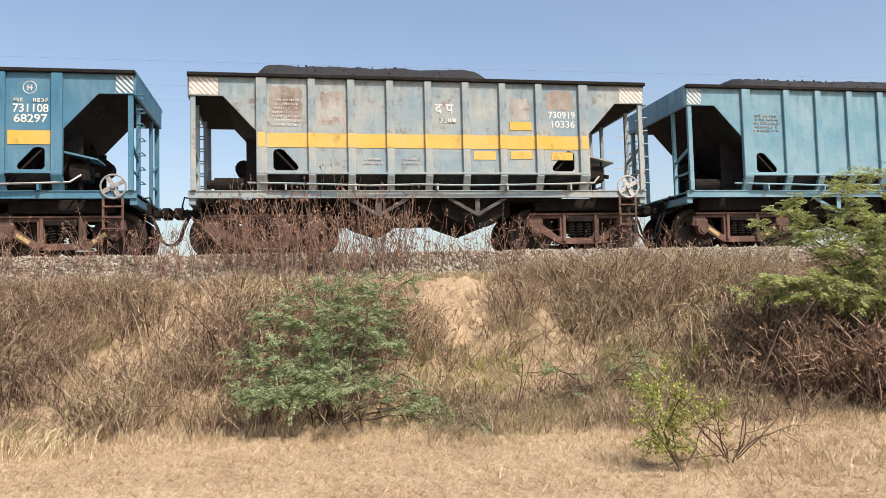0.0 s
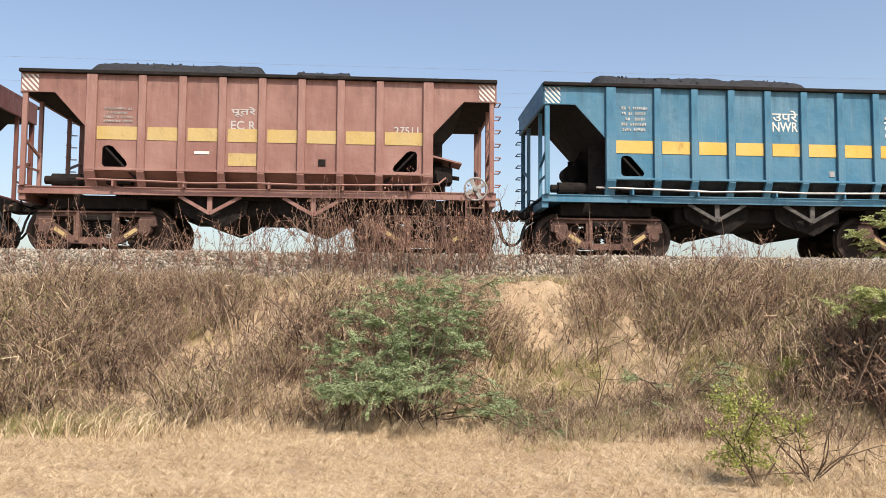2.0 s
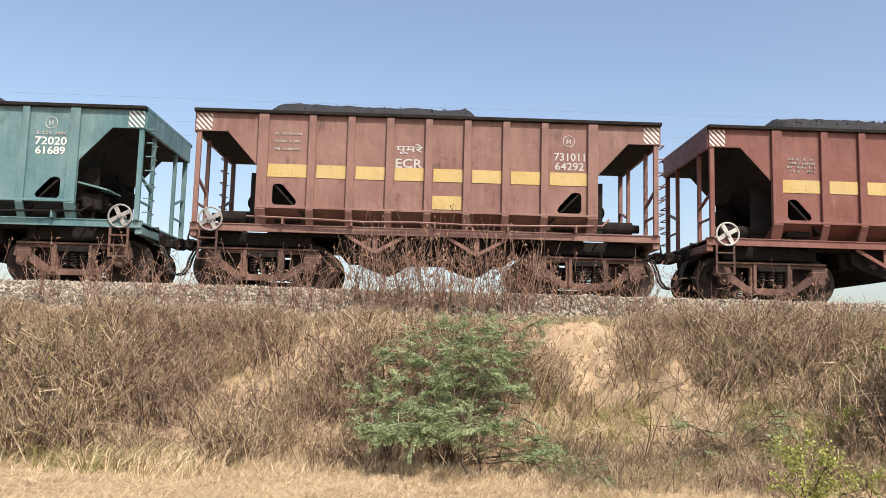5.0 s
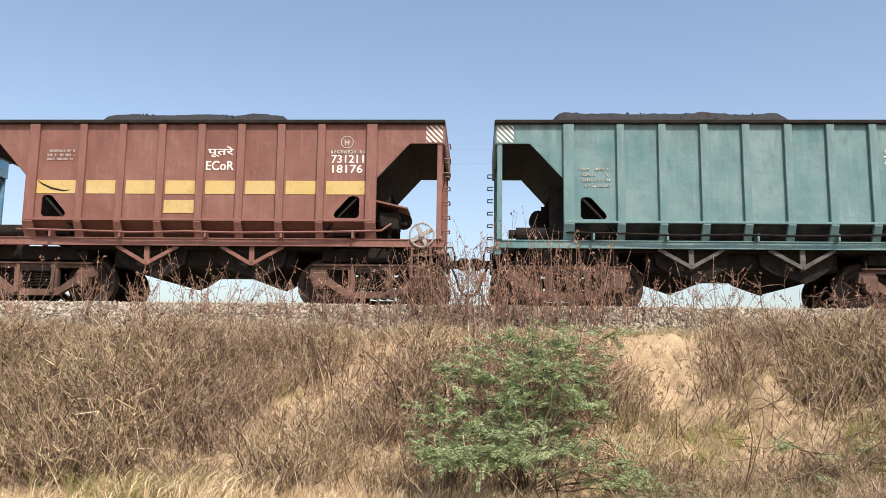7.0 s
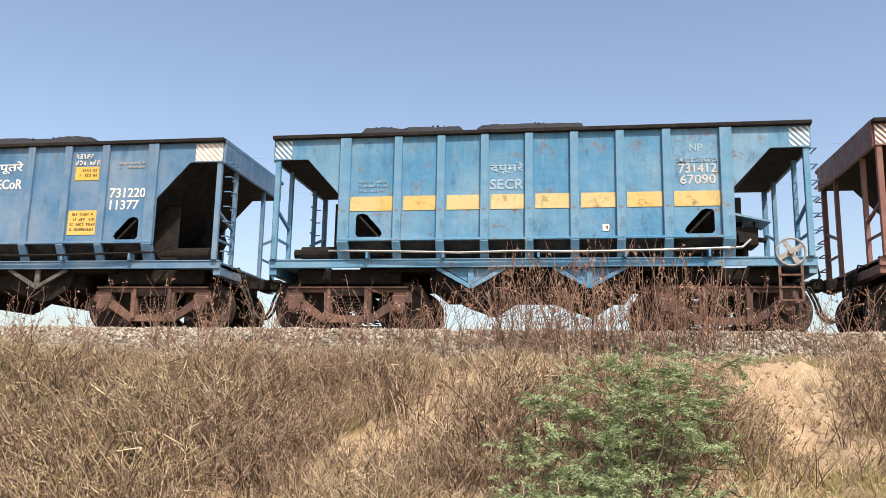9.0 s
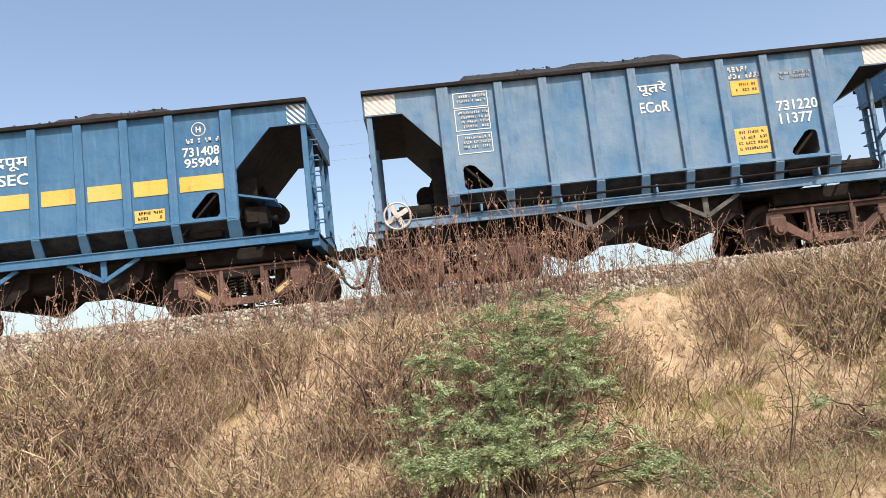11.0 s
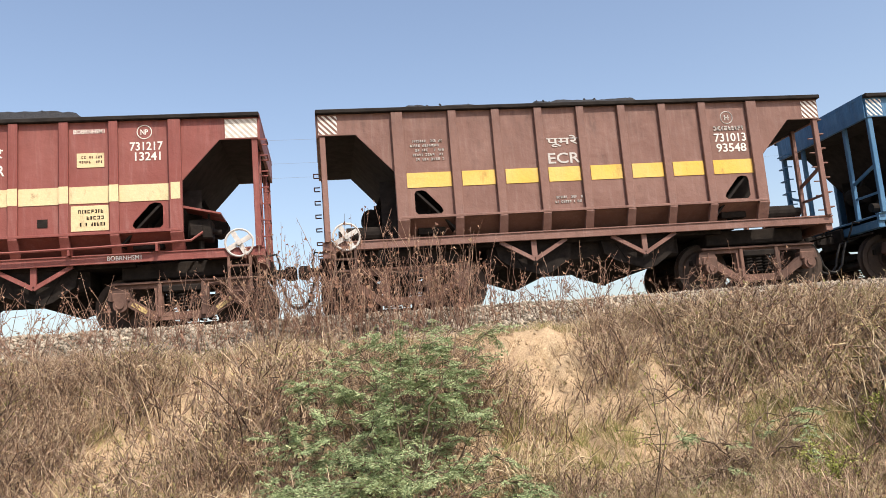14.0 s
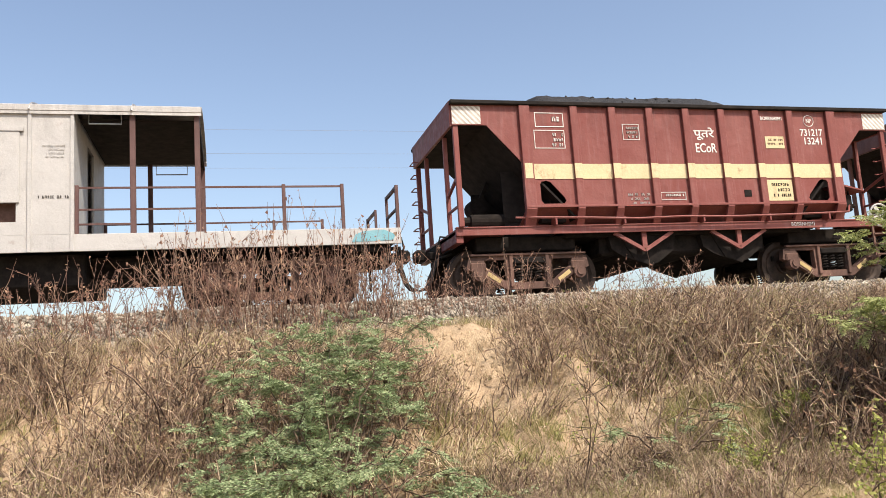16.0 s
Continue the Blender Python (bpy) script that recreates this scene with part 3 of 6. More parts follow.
def hopper(index, body, label, stripe=M_YELLOW, across=False, bold=False, wheel_at="right", bogie_marks=None, pipe=None, peaks=((3.8, 2.6, 0.22),), lift=0.0, grimed=False):
    root = new("hopper_wagon")
    if bogie_marks is None:
        bogie_marks = index in (-1, 1, 2, 9, 11)
    tagged(root, label, "freight wagon", "wagons of the coal train")
    for s in (-1, 1):
        shape("side_wall", body, root, lambda bm: side_plate(bm, s), f"side{s}")
        # lower slopes of the blue wagons carry their shade as a dark colour
        shape("lower_slope", M_SLOPE_SHADE if grimed else body, root, lambda bm: slope_plate(bm, s), f"slope{s}")
        shape("sole_bar", body, root, lambda bm: (box_bm(bm, 0, LEN, s * 1.47 - 0.02, s * 1.47 + 0.02, 1.187, 1.34, 0.006), box_bm(bm, 0, LEN, s * 1.45 - 0.06, s * 1.45 + 0.06, 1.325, 1.345)), f"sole{s}")
        shape("top_rail", M_RIM_AND_SHADE, root, lambda bm: box_bm(bm, 0, LEN, s * 1.60 - 0.075, s * 1.60 + 0.075, 3.625, 3.70, 0.012), f"toprail{s}", "coal-blackened steel rim")
        for k, x in enumerate(STANCHIONS):
            w = 0.21 if k in (0, 8) else 0.15
            shape("stanchion", body, root, lambda bm: stanchion(bm, s, w), f"stanchion{s}{w}", loc=(x, 0, 0))
        shape("bottom_ledge", body, root, lambda bm: box_bm(bm, 1.36, LEN - 1.36, s * 1.615 - 0.045, s * 1.615 + 0.045, 1.655, 1.70, 0.006), f"ledge{s}")
        for c in (-1.05, 1.05):
            def vee(bm, c=c, s=s):
                y = s * 1.40
                bar_bm(bm, (MID + c - 0.62, y, 1.19), (MID + c, y, 0.84), 0.05, 0.07)
                bar_bm(bm, (MID + c + 0.62, y, 1.19), (MID + c, y, 0.84), 0.05, 0.07)
                box_bm(bm, MID + c - 0.05, MID + c + 0.05, y - 0.02, y + 0.02, 0.86, 1.19)
                if index == 7:
                    plate_bm(bm, [[(MID + c - 0.50, 1.185), (MID + c + 0.50, 1.185), (MID + c, 0.90)]], y + s * -0.03, 0.01)
            shape("underframe_brace", M_UNDER if index in (0, 1, 5, 8) else body, root, vee, f"vee{c}{s}{index == 7}")
        # porch posts and rails at both ends
        for flip in (False, True):
            xp = LEN - 0.10 if flip else 0.10
            shape("corner_post", body, root, lambda bm: box_bm(bm, xp - 0.05, xp + 0.05, s * 1.52 - 0.04, s * 1.52 + 0.04, 1.34, 3.24, 0.008), f"post{s}{flip}")
            shape("inner_post", body, root, lambda bm: box_bm(bm, xp - 0.04, xp + 0.04, s * 0.75 - 0.04, s * 0.75 + 0.04, 1.30, 3.24, 0.008), f"ipost{s}{flip}")
            shape("end_rail", body, root, lambda bm: (bar_bm(bm, (xp, s * 1.5, 2.30), (xp, s * 0.75, 2.05), 0.05), bar_bm(bm, (xp, s * 1.5, 1.75), (xp, s * 0.75, 1.75), 0.04)), f"erail{s}{flip}")
    for flip in (False, True):
        xe = LEN - 0.06 if flip else 0.0
        shape("end_header", body, root, lambda bm: (box_bm(bm, xe, xe + 0.06, -1.55, 1.55, 3.22, 3.66, 0.008), box_bm(bm, xe - 0.005, xe + 0.065, -1.57, 1.57, 3.63, 3.70)), f"header{flip}")
        # near black, so the end slope carries the porch's shade in its colour
        shape("end_slope", M_RIM_AND_SHADE, root, lambda bm: end_sheet(bm, flip), f"endsheet{flip}", "sloping hopper end with the porch shade painted on")
        shape("end_platform", body, root, lambda bm: (box_bm(bm, LEN - 1.0 if flip else 0.0, LEN if flip else 1.0, -1.42, 1.42, 1.22, 1.28), box_bm(bm, LEN - 0.14 if flip else 0.0, LEN if flip else 0.14, -1.45, 1.45, 1.06, 1.32, 0.01)), f"platform{flip}")
        shape("coupler", M_STEEL, root, lambda bm: coupler(bm, flip), f"coupler{flip}")
        shape("brake_hose", M_HOSE, root, lambda bm: hose(bm, flip), f"hose{flip}")
        stripes(root, flip, bold)
    # black sheets added behind the corner holes, standing in for deep shade
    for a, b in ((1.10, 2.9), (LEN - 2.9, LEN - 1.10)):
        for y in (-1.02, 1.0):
            shape("hole_backing", M_RIM_AND_SHADE, root, lambda bm: box_bm(bm, a, b, y, y + 0.02, 1.32, 2.5), f"backing{a}{y}", "black sheet standing in for the shade behind the corner holes")
    for k in range(7):
        shape("ladder_rung", body, root, lambda bm: rung(bm, True, -1.45, -1.12), "rung_near", loc=(0, 0, 1.52 + 0.29 * k))
        shape("ladder_rung", body, root, lambda bm: rung(bm, False, 1.12, 1.45), "rung_far", loc=(0, 0, 1.52 + 0.29 * k))
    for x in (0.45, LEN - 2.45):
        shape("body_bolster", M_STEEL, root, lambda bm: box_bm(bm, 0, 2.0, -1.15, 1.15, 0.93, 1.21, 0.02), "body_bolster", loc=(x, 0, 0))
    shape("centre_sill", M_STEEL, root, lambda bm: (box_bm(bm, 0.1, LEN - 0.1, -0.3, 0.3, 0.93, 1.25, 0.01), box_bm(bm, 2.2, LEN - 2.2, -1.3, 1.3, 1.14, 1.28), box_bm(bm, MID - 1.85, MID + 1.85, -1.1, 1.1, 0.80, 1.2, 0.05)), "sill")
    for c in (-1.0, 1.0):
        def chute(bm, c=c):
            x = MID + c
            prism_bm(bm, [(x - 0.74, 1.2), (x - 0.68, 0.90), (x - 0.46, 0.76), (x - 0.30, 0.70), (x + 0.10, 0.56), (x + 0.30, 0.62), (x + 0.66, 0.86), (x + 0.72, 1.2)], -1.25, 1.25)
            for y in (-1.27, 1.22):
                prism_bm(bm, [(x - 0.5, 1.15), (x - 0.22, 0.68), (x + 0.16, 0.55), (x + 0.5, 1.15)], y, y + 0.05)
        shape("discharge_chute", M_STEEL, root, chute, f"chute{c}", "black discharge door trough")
    # brake and door gear in the end porches
    shape("air_reservoir", M_STEEL, root, lambda bm: (bar_bm(bm, (0.45, -0.9, 1.55), (1.75, -0.9, 1.55), 0.14, sides=14), bar_bm(bm, (0.30, -0.9, 1.55), (0.47, -0.9, 1.55), 0.09, sides=10), box_bm(bm, 0.9, 1.0, -1.0, -0.8, 1.28, 1.45)), "reservoir")
    shape("brake_drum", M_STEEL, root, lambda bm: (bar_bm(bm, (0.98, 0.15, 2.06), (0.98, 0.55, 2.06), 0.19, sides=14), bar_bm(bm, (1.05, 0.35, 2.15), (1.28, 0.35, 2.62), 0.08)), "drum")
    def gear(bm):
        box_bm(bm, LEN - 1.30, LEN - 0.90, -1.35, -0.9, 1.55, 1.90, 0.03)
        box_bm(bm, LEN - 1.25, LEN - 1.05, -1.42, -1.35, 1.60, 1.78, 0.01)
        bar_bm(bm, (LEN - 1.1, -1.2, 1.28), (LEN - 1.1, -1.2, 1.6), 0.05, sides=8)
        bar_bm(bm, (LEN - 1.5, -1.2, 1.75), (LEN - 0.75, -1.2, 1.68), 0.045, sides=8)
        bar_bm(bm, (LEN - 0.95, -1.3, 1.85), (LEN - 0.95, -1.3, 2.02), 0.02, sides=6)
    shape("brake_drum", M_STEEL, root, lambda bm: (bar_bm(bm, (LEN - 0.98, 0.15, 2.06), (LEN - 0.98, 0.55, 2.06), 0.19, sides=14), bar_bm(bm, (LEN - 1.05, 0.35, 2.15), (LEN - 1.28, 0.35, 2.62), 0.08)), "drum_b")
    if index in (3, 4, 8, 10):
        shape("air_reservoir", M_STEEL, root, lambda bm: (bar_bm(bm, (LEN - 0.45, -0.9, 1.55), (LEN - 1.75, -0.9, 1.55), 0.14, sides=14), bar_bm(bm, (LEN - 0.30, -0.9, 1.55), (LEN - 0.47, -0.9, 1.55), 0.09, sides=10), box_bm(bm, LEN - 1.0, LEN - 0.9, -1.0, -0.8, 1.28, 1.45)), "reservoir_b")
    else:
        shape("door_gear", M_STEEL, root, gear, "gear")
        shape("gear_cover", body, root, lambda bm: prism_bm(bm, [(LEN - 1.34, 2.12), (LEN - 0.72, 1.97), (LEN - 0.72, 1.94), (LEN - 1.34, 2.08)], -1.5, -0.8), "gear_cover")
    pts = [(1.15, -1.50, 1.50), (1.6, -1.62, 1.475), (2.6, -1.63, 1.455), (3.6, -1.63, 1.425), (4.6, -1.63, 1.45), (5.6, -1.63, 1.43), (6.8, -1.63, 1.445), (7.8, -1.63, 1.465), (8.45, -1.55, 1.50), (8.62, -1.4, 1.66)]
    if index not in (3, 9, 10):
        shape("air_pipe", pipe or body, root, lambda bm: tube_bm(bm, pts, 0.022, 6), "pipe")
    for x in (1.9, 3.3, 5.0, 6.5, 7.9) if index not in (3, 9, 10) else ():
        shape("pipe_bracket", body, root, lambda bm: box_bm(bm, -0.02, 0.02, -1.64, -1.42, 1.33, 1.47, 0.005), "bracket", loc=(x, 0, 0))
    # solid dark boxes added for two slots, painting the shade inside them
    for x in (1.95, 7.72):
        shape("slot_shade_box", M_STEEL, root, lambda bm: box_bm(bm, -0.25, 0.25, -1.40, -1.22, 1.415, 1.53, 0.01), "slot", "dark box standing in for a shaded slot", loc=(x, 0, 0))
    def steps(bm, x):
        for a in (x, x + 0.36):
            bar_bm(bm, (a, -1.48, 1.19), (a, -1.48, 0.58), 0.045, 0.03)
        for z in (0.60, 0.82, 1.03):
            box_bm(bm, x, x + 0.36, -1.52, -1.42, z - 0.015, z + 0.015)
    side = {"right": (True,), "left": (False,), "both": (True, False)}[wheel_at]
    for right in side:
        x = LEN - 0.43 if right else 0.42
        shape("handwheel", M_WHEELPAINT if index in (1, 2, 4, 5, 6, 7) else M_FAINT, root, lambda bm: handwheel(bm, x, -1.52, 1.42), f"handwheel{right}", "white spoked brake handwheel")
        xs = LEN - 0.62 if right else 0.2
        shape("foot_step", M_BOGIE, root, lambda bm: steps(bm, xs), f"steps{right}")
    add_bogie(root, MID - 3.38, M_BOGIE, bogie_marks)
    add_bogie(root, MID + 3.38, M_BOGIE, bogie_marks)
    coal_heap("coal_load", root, index + 20, peaks)
    if stripe:
        if across:
            side_box("stripe", root, stripe, 1.35, LEN - 1.35, 2.21, 2.50, label="painted stripe along the side")
            for x in STANCHIONS:
                side_box("stripe", root, stripe, x - 0.076, x + 0.076, 2.21, 2.50, y=-1.655, thick=0.004)
        else:
            for a, b in zip(STANCHIONS, STANCHIONS[1:]):
                side_box("stripe", root, stripe, a + 0.11, b - 0.085, 2.225 + lift, 2.495 + lift, label="painted stripe panel")
    MOVING.append((root, -index * PITCH))
    return root


def coupler(bm, flip):
    def X(x):
        return LEN - x if flip else x
    def bx(x0, x1, *r, **k):
        box_bm(bm, min(X(x0), X(x1)), max(X(x0), X(x1)), *r, **k)
    bx(-0.30, 0.3, -0.09, 0.09, 0.96, 1.12, bevel=0.02)
    bx(-0.47, -0.25, -0.17, 0.17, 0.92, 1.16, bevel=0.04)
    bx(-0.06, 0.02, -0.35, 0.35, 0.85, 1.25, bevel=0.02)
    bar_bm(bm, (X(-0.05), -1.3, 0.98), (X(-0.05), 0.1, 0.98), 0.018, sides=6)


def hose(bm, flip):
    X = (lambda x: LEN - x) if flip else (lambda x: x)
    for y in (-0.55, -0.35):
        tube_bm(bm, [(X(0.15), y, 1.0), (X(-0.12), y, 0.92), (X(-0.22), y, 0.7), (X(-0.28), y, 0.48), (X(-0.38), y, 0.36), (X(-0.485), y, 0.33)], 0.025, 6)
    tube_bm(bm, [(X(0.05), -0.9, 1.25), (X(-0.15), -0.9, 1.28), (X(-0.2), -0.85, 1.1), (X(-0.18), -0.7, 0.95)], 0.02, 6)


PAINTS = {
    -1: paint("faded_grey_blue_paint", (0.12, 0.27, 0.35), (0.36, 0.46, 0.50), 0.5, 0.15, 1),
    0: paint("chalky_blue_grey_paint", (0.21, 0.295, 0.34), (0.42, 0.40, 0.34), 0.9, 0.62, 2, 0.35),
    1: paint("sky_blue_paint", (0.044, 0.167, 0.264), (0.220, 0.326, 0.370), 0.35, 0.12, 3),
    2: paint("pink_brown_paint", (0.235, 0.120, 0.100), (0.40, 0.25, 0.21), 0.5, 0.12, 4),
    3: paint("oxide_red_paint", (0.158, 0.056, 0.044), (0.306, 0.171, 0.144), 0.4, 0.10, 5),
    4: paint("dusty_brown_paint", (0.189, 0.099, 0.081), (0.334, 0.211, 0.176), 0.5, 0.2, 6, 0.6),
    5: paint("teal_paint", (0.078, 0.175, 0.190), (0.26, 0.34, 0.34), 0.5, 0.15, 7),
    6: paint("rust_brown_paint", (0.167, 0.072, 0.058), (0.297, 0.171, 0.144), 0.4, 0.12, 8),
    7: paint("bright_blue_paint", (0.050, 0.200, 0.345), (0.290, 0.396, 0.449), 0.45, 0.62, 9, 0.38),
    8: paint("slate_blue_paint", (0.050, 0.155, 0.285), (0.24, 0.30, 0.35), 0.75, 0.22, 10),
    9: paint("deep_blue_paint", (0.030, 0.122, 0.245), (0.16, 0.28, 0.38), 0.3, 0.08, 11),
    10: paint("chocolate_brown_paint", (0.157, 0.082, 0.067), (0.294, 0.180, 0.152), 0.35, 0.10, 12),
    11: paint("maroon_paint", (0.185, 0.052, 0.045), (0.32, 0.15, 0.13), 0.3, 0.06, 13, 0.12),
}


def numbers(root, top, low, mat, z=2.93):
    lettering(root, top, PANELS[7] + 0.02, z, 0.165, mat, 0.64)
    lettering(root, low, PANELS[7] + 0.02, z - 0.20, 0.165, mat, 0.60)


def badge(root, mat, z=3.33, x=None, sign=True):
    x = PANELS[7] if x is None else x
    def fill(bm):
        ring = [(x + 0.12 * math.cos(k * math.tau / 18), -1.586, z + 0.12 * math.sin(k * math.tau / 18)) for k in range(19)]
        tube_bm(bm, ring, 0.009, 4)
        for dx in (-0.045, 0.02) if sign else ():
            box_bm(bm, x + dx, x + dx + 0.02, -1.59, -1.583, z - 0.05, z + 0.05)
        if sign:
            box_bm(bm, x - 0.05, x + 0.05, -1.59, -1.583, z - 0.01, z + 0.012)
    shape("round_badge", mat, root, fill, f"badge{x:.2f}{z}", "white ring badge")


def build_train():
    P = PANELS
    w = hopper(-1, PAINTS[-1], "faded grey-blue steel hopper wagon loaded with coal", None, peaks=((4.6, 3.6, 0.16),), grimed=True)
    bars(w, P[0] - 0.3, P[0] + 0.3, 3.05, 5, M_FAINT, 3)

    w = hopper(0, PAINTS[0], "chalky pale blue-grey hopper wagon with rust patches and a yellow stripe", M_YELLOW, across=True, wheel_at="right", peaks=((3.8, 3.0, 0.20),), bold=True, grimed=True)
    bars(w, P[0] - 0.3, P[0] + 0.25, 3.20, 7, M_WHITE, 4)
    lettering(w, "द प", P[4] - 0.05, 3.05, 0.2, M_WHITE)
    bars(w, P[4] - 0.2, P[4] + 0.2, 2.85, 1, M_WHITE, 5, 0.1)
    lettering(w, "730919", P[7] + 0.02, 2.96, 0.15, M_WHITE, 0.6)
    lettering(w, "10336", P[7] + 0.05, 2.76, 0.15, M_WHITE, 0.52)
    for x, z0, z1 in ((P[5], 1.98, 2.16), (P[6], 2.0, 2.17), (P[7], 1.98, 2.15), (P[6], 2.62, 2.80)):
        side_box("notice_patch", w, M_YELLOW, x - 0.24, x + 0.24, z0, z1, label="yellow notice patch")
    bars(w, P[2] - 0.2, P[2] + 0.2, 2.0, 2, M_WHITE, 6)
    bars(w, P[3] - 0.2, P[3] + 0.2, 2.0, 2, M_WHITE, 7)

    M_RUSTP = paint("rusted_old_paint", (0.24, 0.185, 0.15), (0.42, 0.42, 0.40), 1.0, 0.9, 51, 0.3)
    for x0, x1, z0, z1 in ((P[0] - 0.33, P[0] + 0.30, 2.80, 3.46), (P[1] - 0.25, P[1] + 0.27, 2.68, 2.88), (P[1] - 0.22, P[1] + 0.25, 3.0, 3.36), (P[7] - 0.30, P[7] + 0.28, 3.08, 3.48), (P[6] - 0.22, P[6] + 0.2, 2.84, 3.3)):
        rng = random.Random(int(x0 * 100))
        ring = []
        for (xa, za), (xb, zb) in (((x0, z0), (x1, z0)), ((x1, z0), (x1, z1)), ((x1, z1), (x0, z1)), ((x0, z1), (x0, z0))):
            ring += [(xa + (xb - xa) * k / 7 + rng.uniform(-0.03, 0.03), za + (zb - za) * k / 7 + rng.uniform(-0.035, 0.035)) for k in range(7)]
        shape("rust_patch", M_RUSTP, w, lambda bm: plate_bm(bm, [ring], -1.5845, 0.0015), f"rustpatch{x0:.2f}{z0:.2f}", "rusty block of flaked paint")

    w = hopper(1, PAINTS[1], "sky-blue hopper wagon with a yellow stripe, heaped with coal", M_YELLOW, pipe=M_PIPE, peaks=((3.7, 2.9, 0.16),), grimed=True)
    bars(w, P[0] - 0.28, P[0] + 0.26, 3.22, 5, M_WHITE, 8, 0.06, 0.115)
    lettering(w, "उपरे", P[4], 3.10, 0.24, M_WHITE, 0.56)
    lettering(w, "NWR", P[4], 2.86, 0.21, M_WHITE, 0.56)
    badge(w, M_WHITE)
    bars(w, P[7] - 0.32, P[7] + 0.32, 3.12, 1, M_WHITE, 9, 0.07)
    numbers(w, "731108", "68297", M_WHITE)
    side_box("small_plate", w, M_PIPE, P[5] + 0.15, P[5] + 0.27, 1.80, 1.92, label="small square plate")

    w = hopper(2, PAINTS[2], "pinkish brown hopper wagon with a pale yellow stripe", M_PALE, peaks=((2.9, 2.2, 0.17), (6.0, 0.75, 0.07)), lift=0.07)
    bars(w, P[0] - 0.3, P[0] + 0.28, 2.95, 4, M_FAINT, 10)
    lettering(w, "पूतरे", P[3] + 0.02, 2.92, 0.2, M_FAINT, 0.5)
    lettering(w, "EC R", P[3] + 0.02, 2.64, 0.18, M_FAINT, 0.5)
    lettering(w, "27511", P[7] + 0.05, 2.60, 0.16, M_FAINT, 0.5)
    side_box("notice_patch", w, M_PALE, P[3] - 0.27, P[3] + 0.3, 1.80, 2.06, label="faded yellow notice patch")
    side_box("small_plate", w, M_WHITE, P[2] - 0.15, P[2] + 0.15, 2.03, 2.09, label="splash of white paint")
    side_box("small_plate", w, M_STEEL, P[5] - 0.05, P[5] + 0.1, 1.82, 1.97, label="small dark plate")

    w = hopper(3, PAINTS[3], "oxide-red hopper wagon with a dull yellow stripe", M_PALE, wheel_at="left", bogie_marks=False, peaks=((4.0, 2.65, 0.20),), lift=0.09)
    bars(w, P[0] - 0.28, P[0] + 0.3, 3.05, 4, M_FAINT, 11)
    lettering(w, "दपूमरे", P[3], 2.98, 0.22, M_WHITE, 0.58)
    lettering(w, "SECR", P[3], 2.70, 0.19, M_WHITE, 0.60)
    badge(w, M_FAINT, 3.28)
    numbers(w, "731412", "67946", M_WHITE, 2.90)
    side_box("notice_patch", w, M_CREAM, P[3] - 0.3, P[3] + 0.3, 1.78, 2.08, label="cream notice patch")
    side_box("small_plate", w, M_BOGIE, P[5] + 0.3, P[5] + 0.42, 1.85, 1.98)

    w = hopper(4, PAINTS[4], "dusty brown hopper wagon with dark stains and a yellow stripe", M_PALE, wheel_at="left", bogie_marks=False, peaks=((3.6, 2.7, 0.16),), lift=0.09)
    bars(w, P[0] - 0.3, P[0] + 0.28, 3.25, 3, M_FAINT, 12, 0.05, 0.16)
    lettering(w, "पूमरे", P[3], 2.98, 0.22, M_FAINT, 0.55)
    lettering(w, "ECR", P[3], 2.68, 0.19, M_FAINT, 0.55)
    badge(w, M_FAINT, 3.25)
    numbers(w, "731011", "64292", M_FAINT, 2.92)
    side_box("notice_patch", w, M_PALE, P[4] - 0.3, P[4] + 0.3, 1.74, 2.02, label="yellow notice patch")

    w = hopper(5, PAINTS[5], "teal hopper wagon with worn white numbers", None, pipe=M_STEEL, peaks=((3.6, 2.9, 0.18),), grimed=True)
    badge(w, M_FAINT, 3.30)
    bars(w, P[7] - 0.3, P[7] + 0.3, 3.12, 1, M_FAINT, 13, 0.07)
    numbers(w, "72020", "61689", M_WHITE, 2.92)
    bars(w, P[0] - 0.3, P[0] + 0.3, 2.75, 4, M_FAINT, 14, 0.05, 0.11)

    w = hopper(6, PAINTS[6], "rust-brown hopper wagon with a yellow stripe and a black scrape", M_PALE, peaks=((4.3, 2.4, 0.15),), bogie_marks=False, lift=-0.02)
    bars(w, P[0] - 0.3, P[0] + 0.3, 3.1, 3, M_FAINT, 15)
    lettering(w, "पूतरे", P[4] - 0.02, 3.06, 0.22, M_WHITE, 0.52)
    lettering(w, "ECoR", P[4] - 0.02, 2.78, 0.19, M_WHITE, 0.56)
    badge(w, M_FAINT, 3.26)
    bars(w, P[7] - 0.34, P[7] + 0.34, 3.10, 1, M_FAINT, 16, 0.07)
    numbers(w, "731211", "18176", M_WHITE, 2.92)
    side_box("notice_patch", w, M_PALE, P[3] - 0.3, P[3] + 0.34, 1.82, 2.08, label="yellow notice patch")

    shape("scrape_mark", M_STEEL, w, lambda bm: tube_bm(bm, [(1.50, -1.5835, 2.50), (1.65, -1.5835, 2.40), (1.85, -1.5835, 2.31), (2.10, -1.5835, 2.26), (2.32, -1.5835, 2.29)], [0.006, 0.02, 0.026, 0.02, 0.006], 5), "scrape", "curved black scrape")

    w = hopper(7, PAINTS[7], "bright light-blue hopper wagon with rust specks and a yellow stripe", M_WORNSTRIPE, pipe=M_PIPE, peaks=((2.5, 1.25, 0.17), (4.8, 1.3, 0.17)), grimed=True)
    bars(w, P[0] - 0.28, P[0] + 0.28, 2.8, 3, M_GHOST, 17)
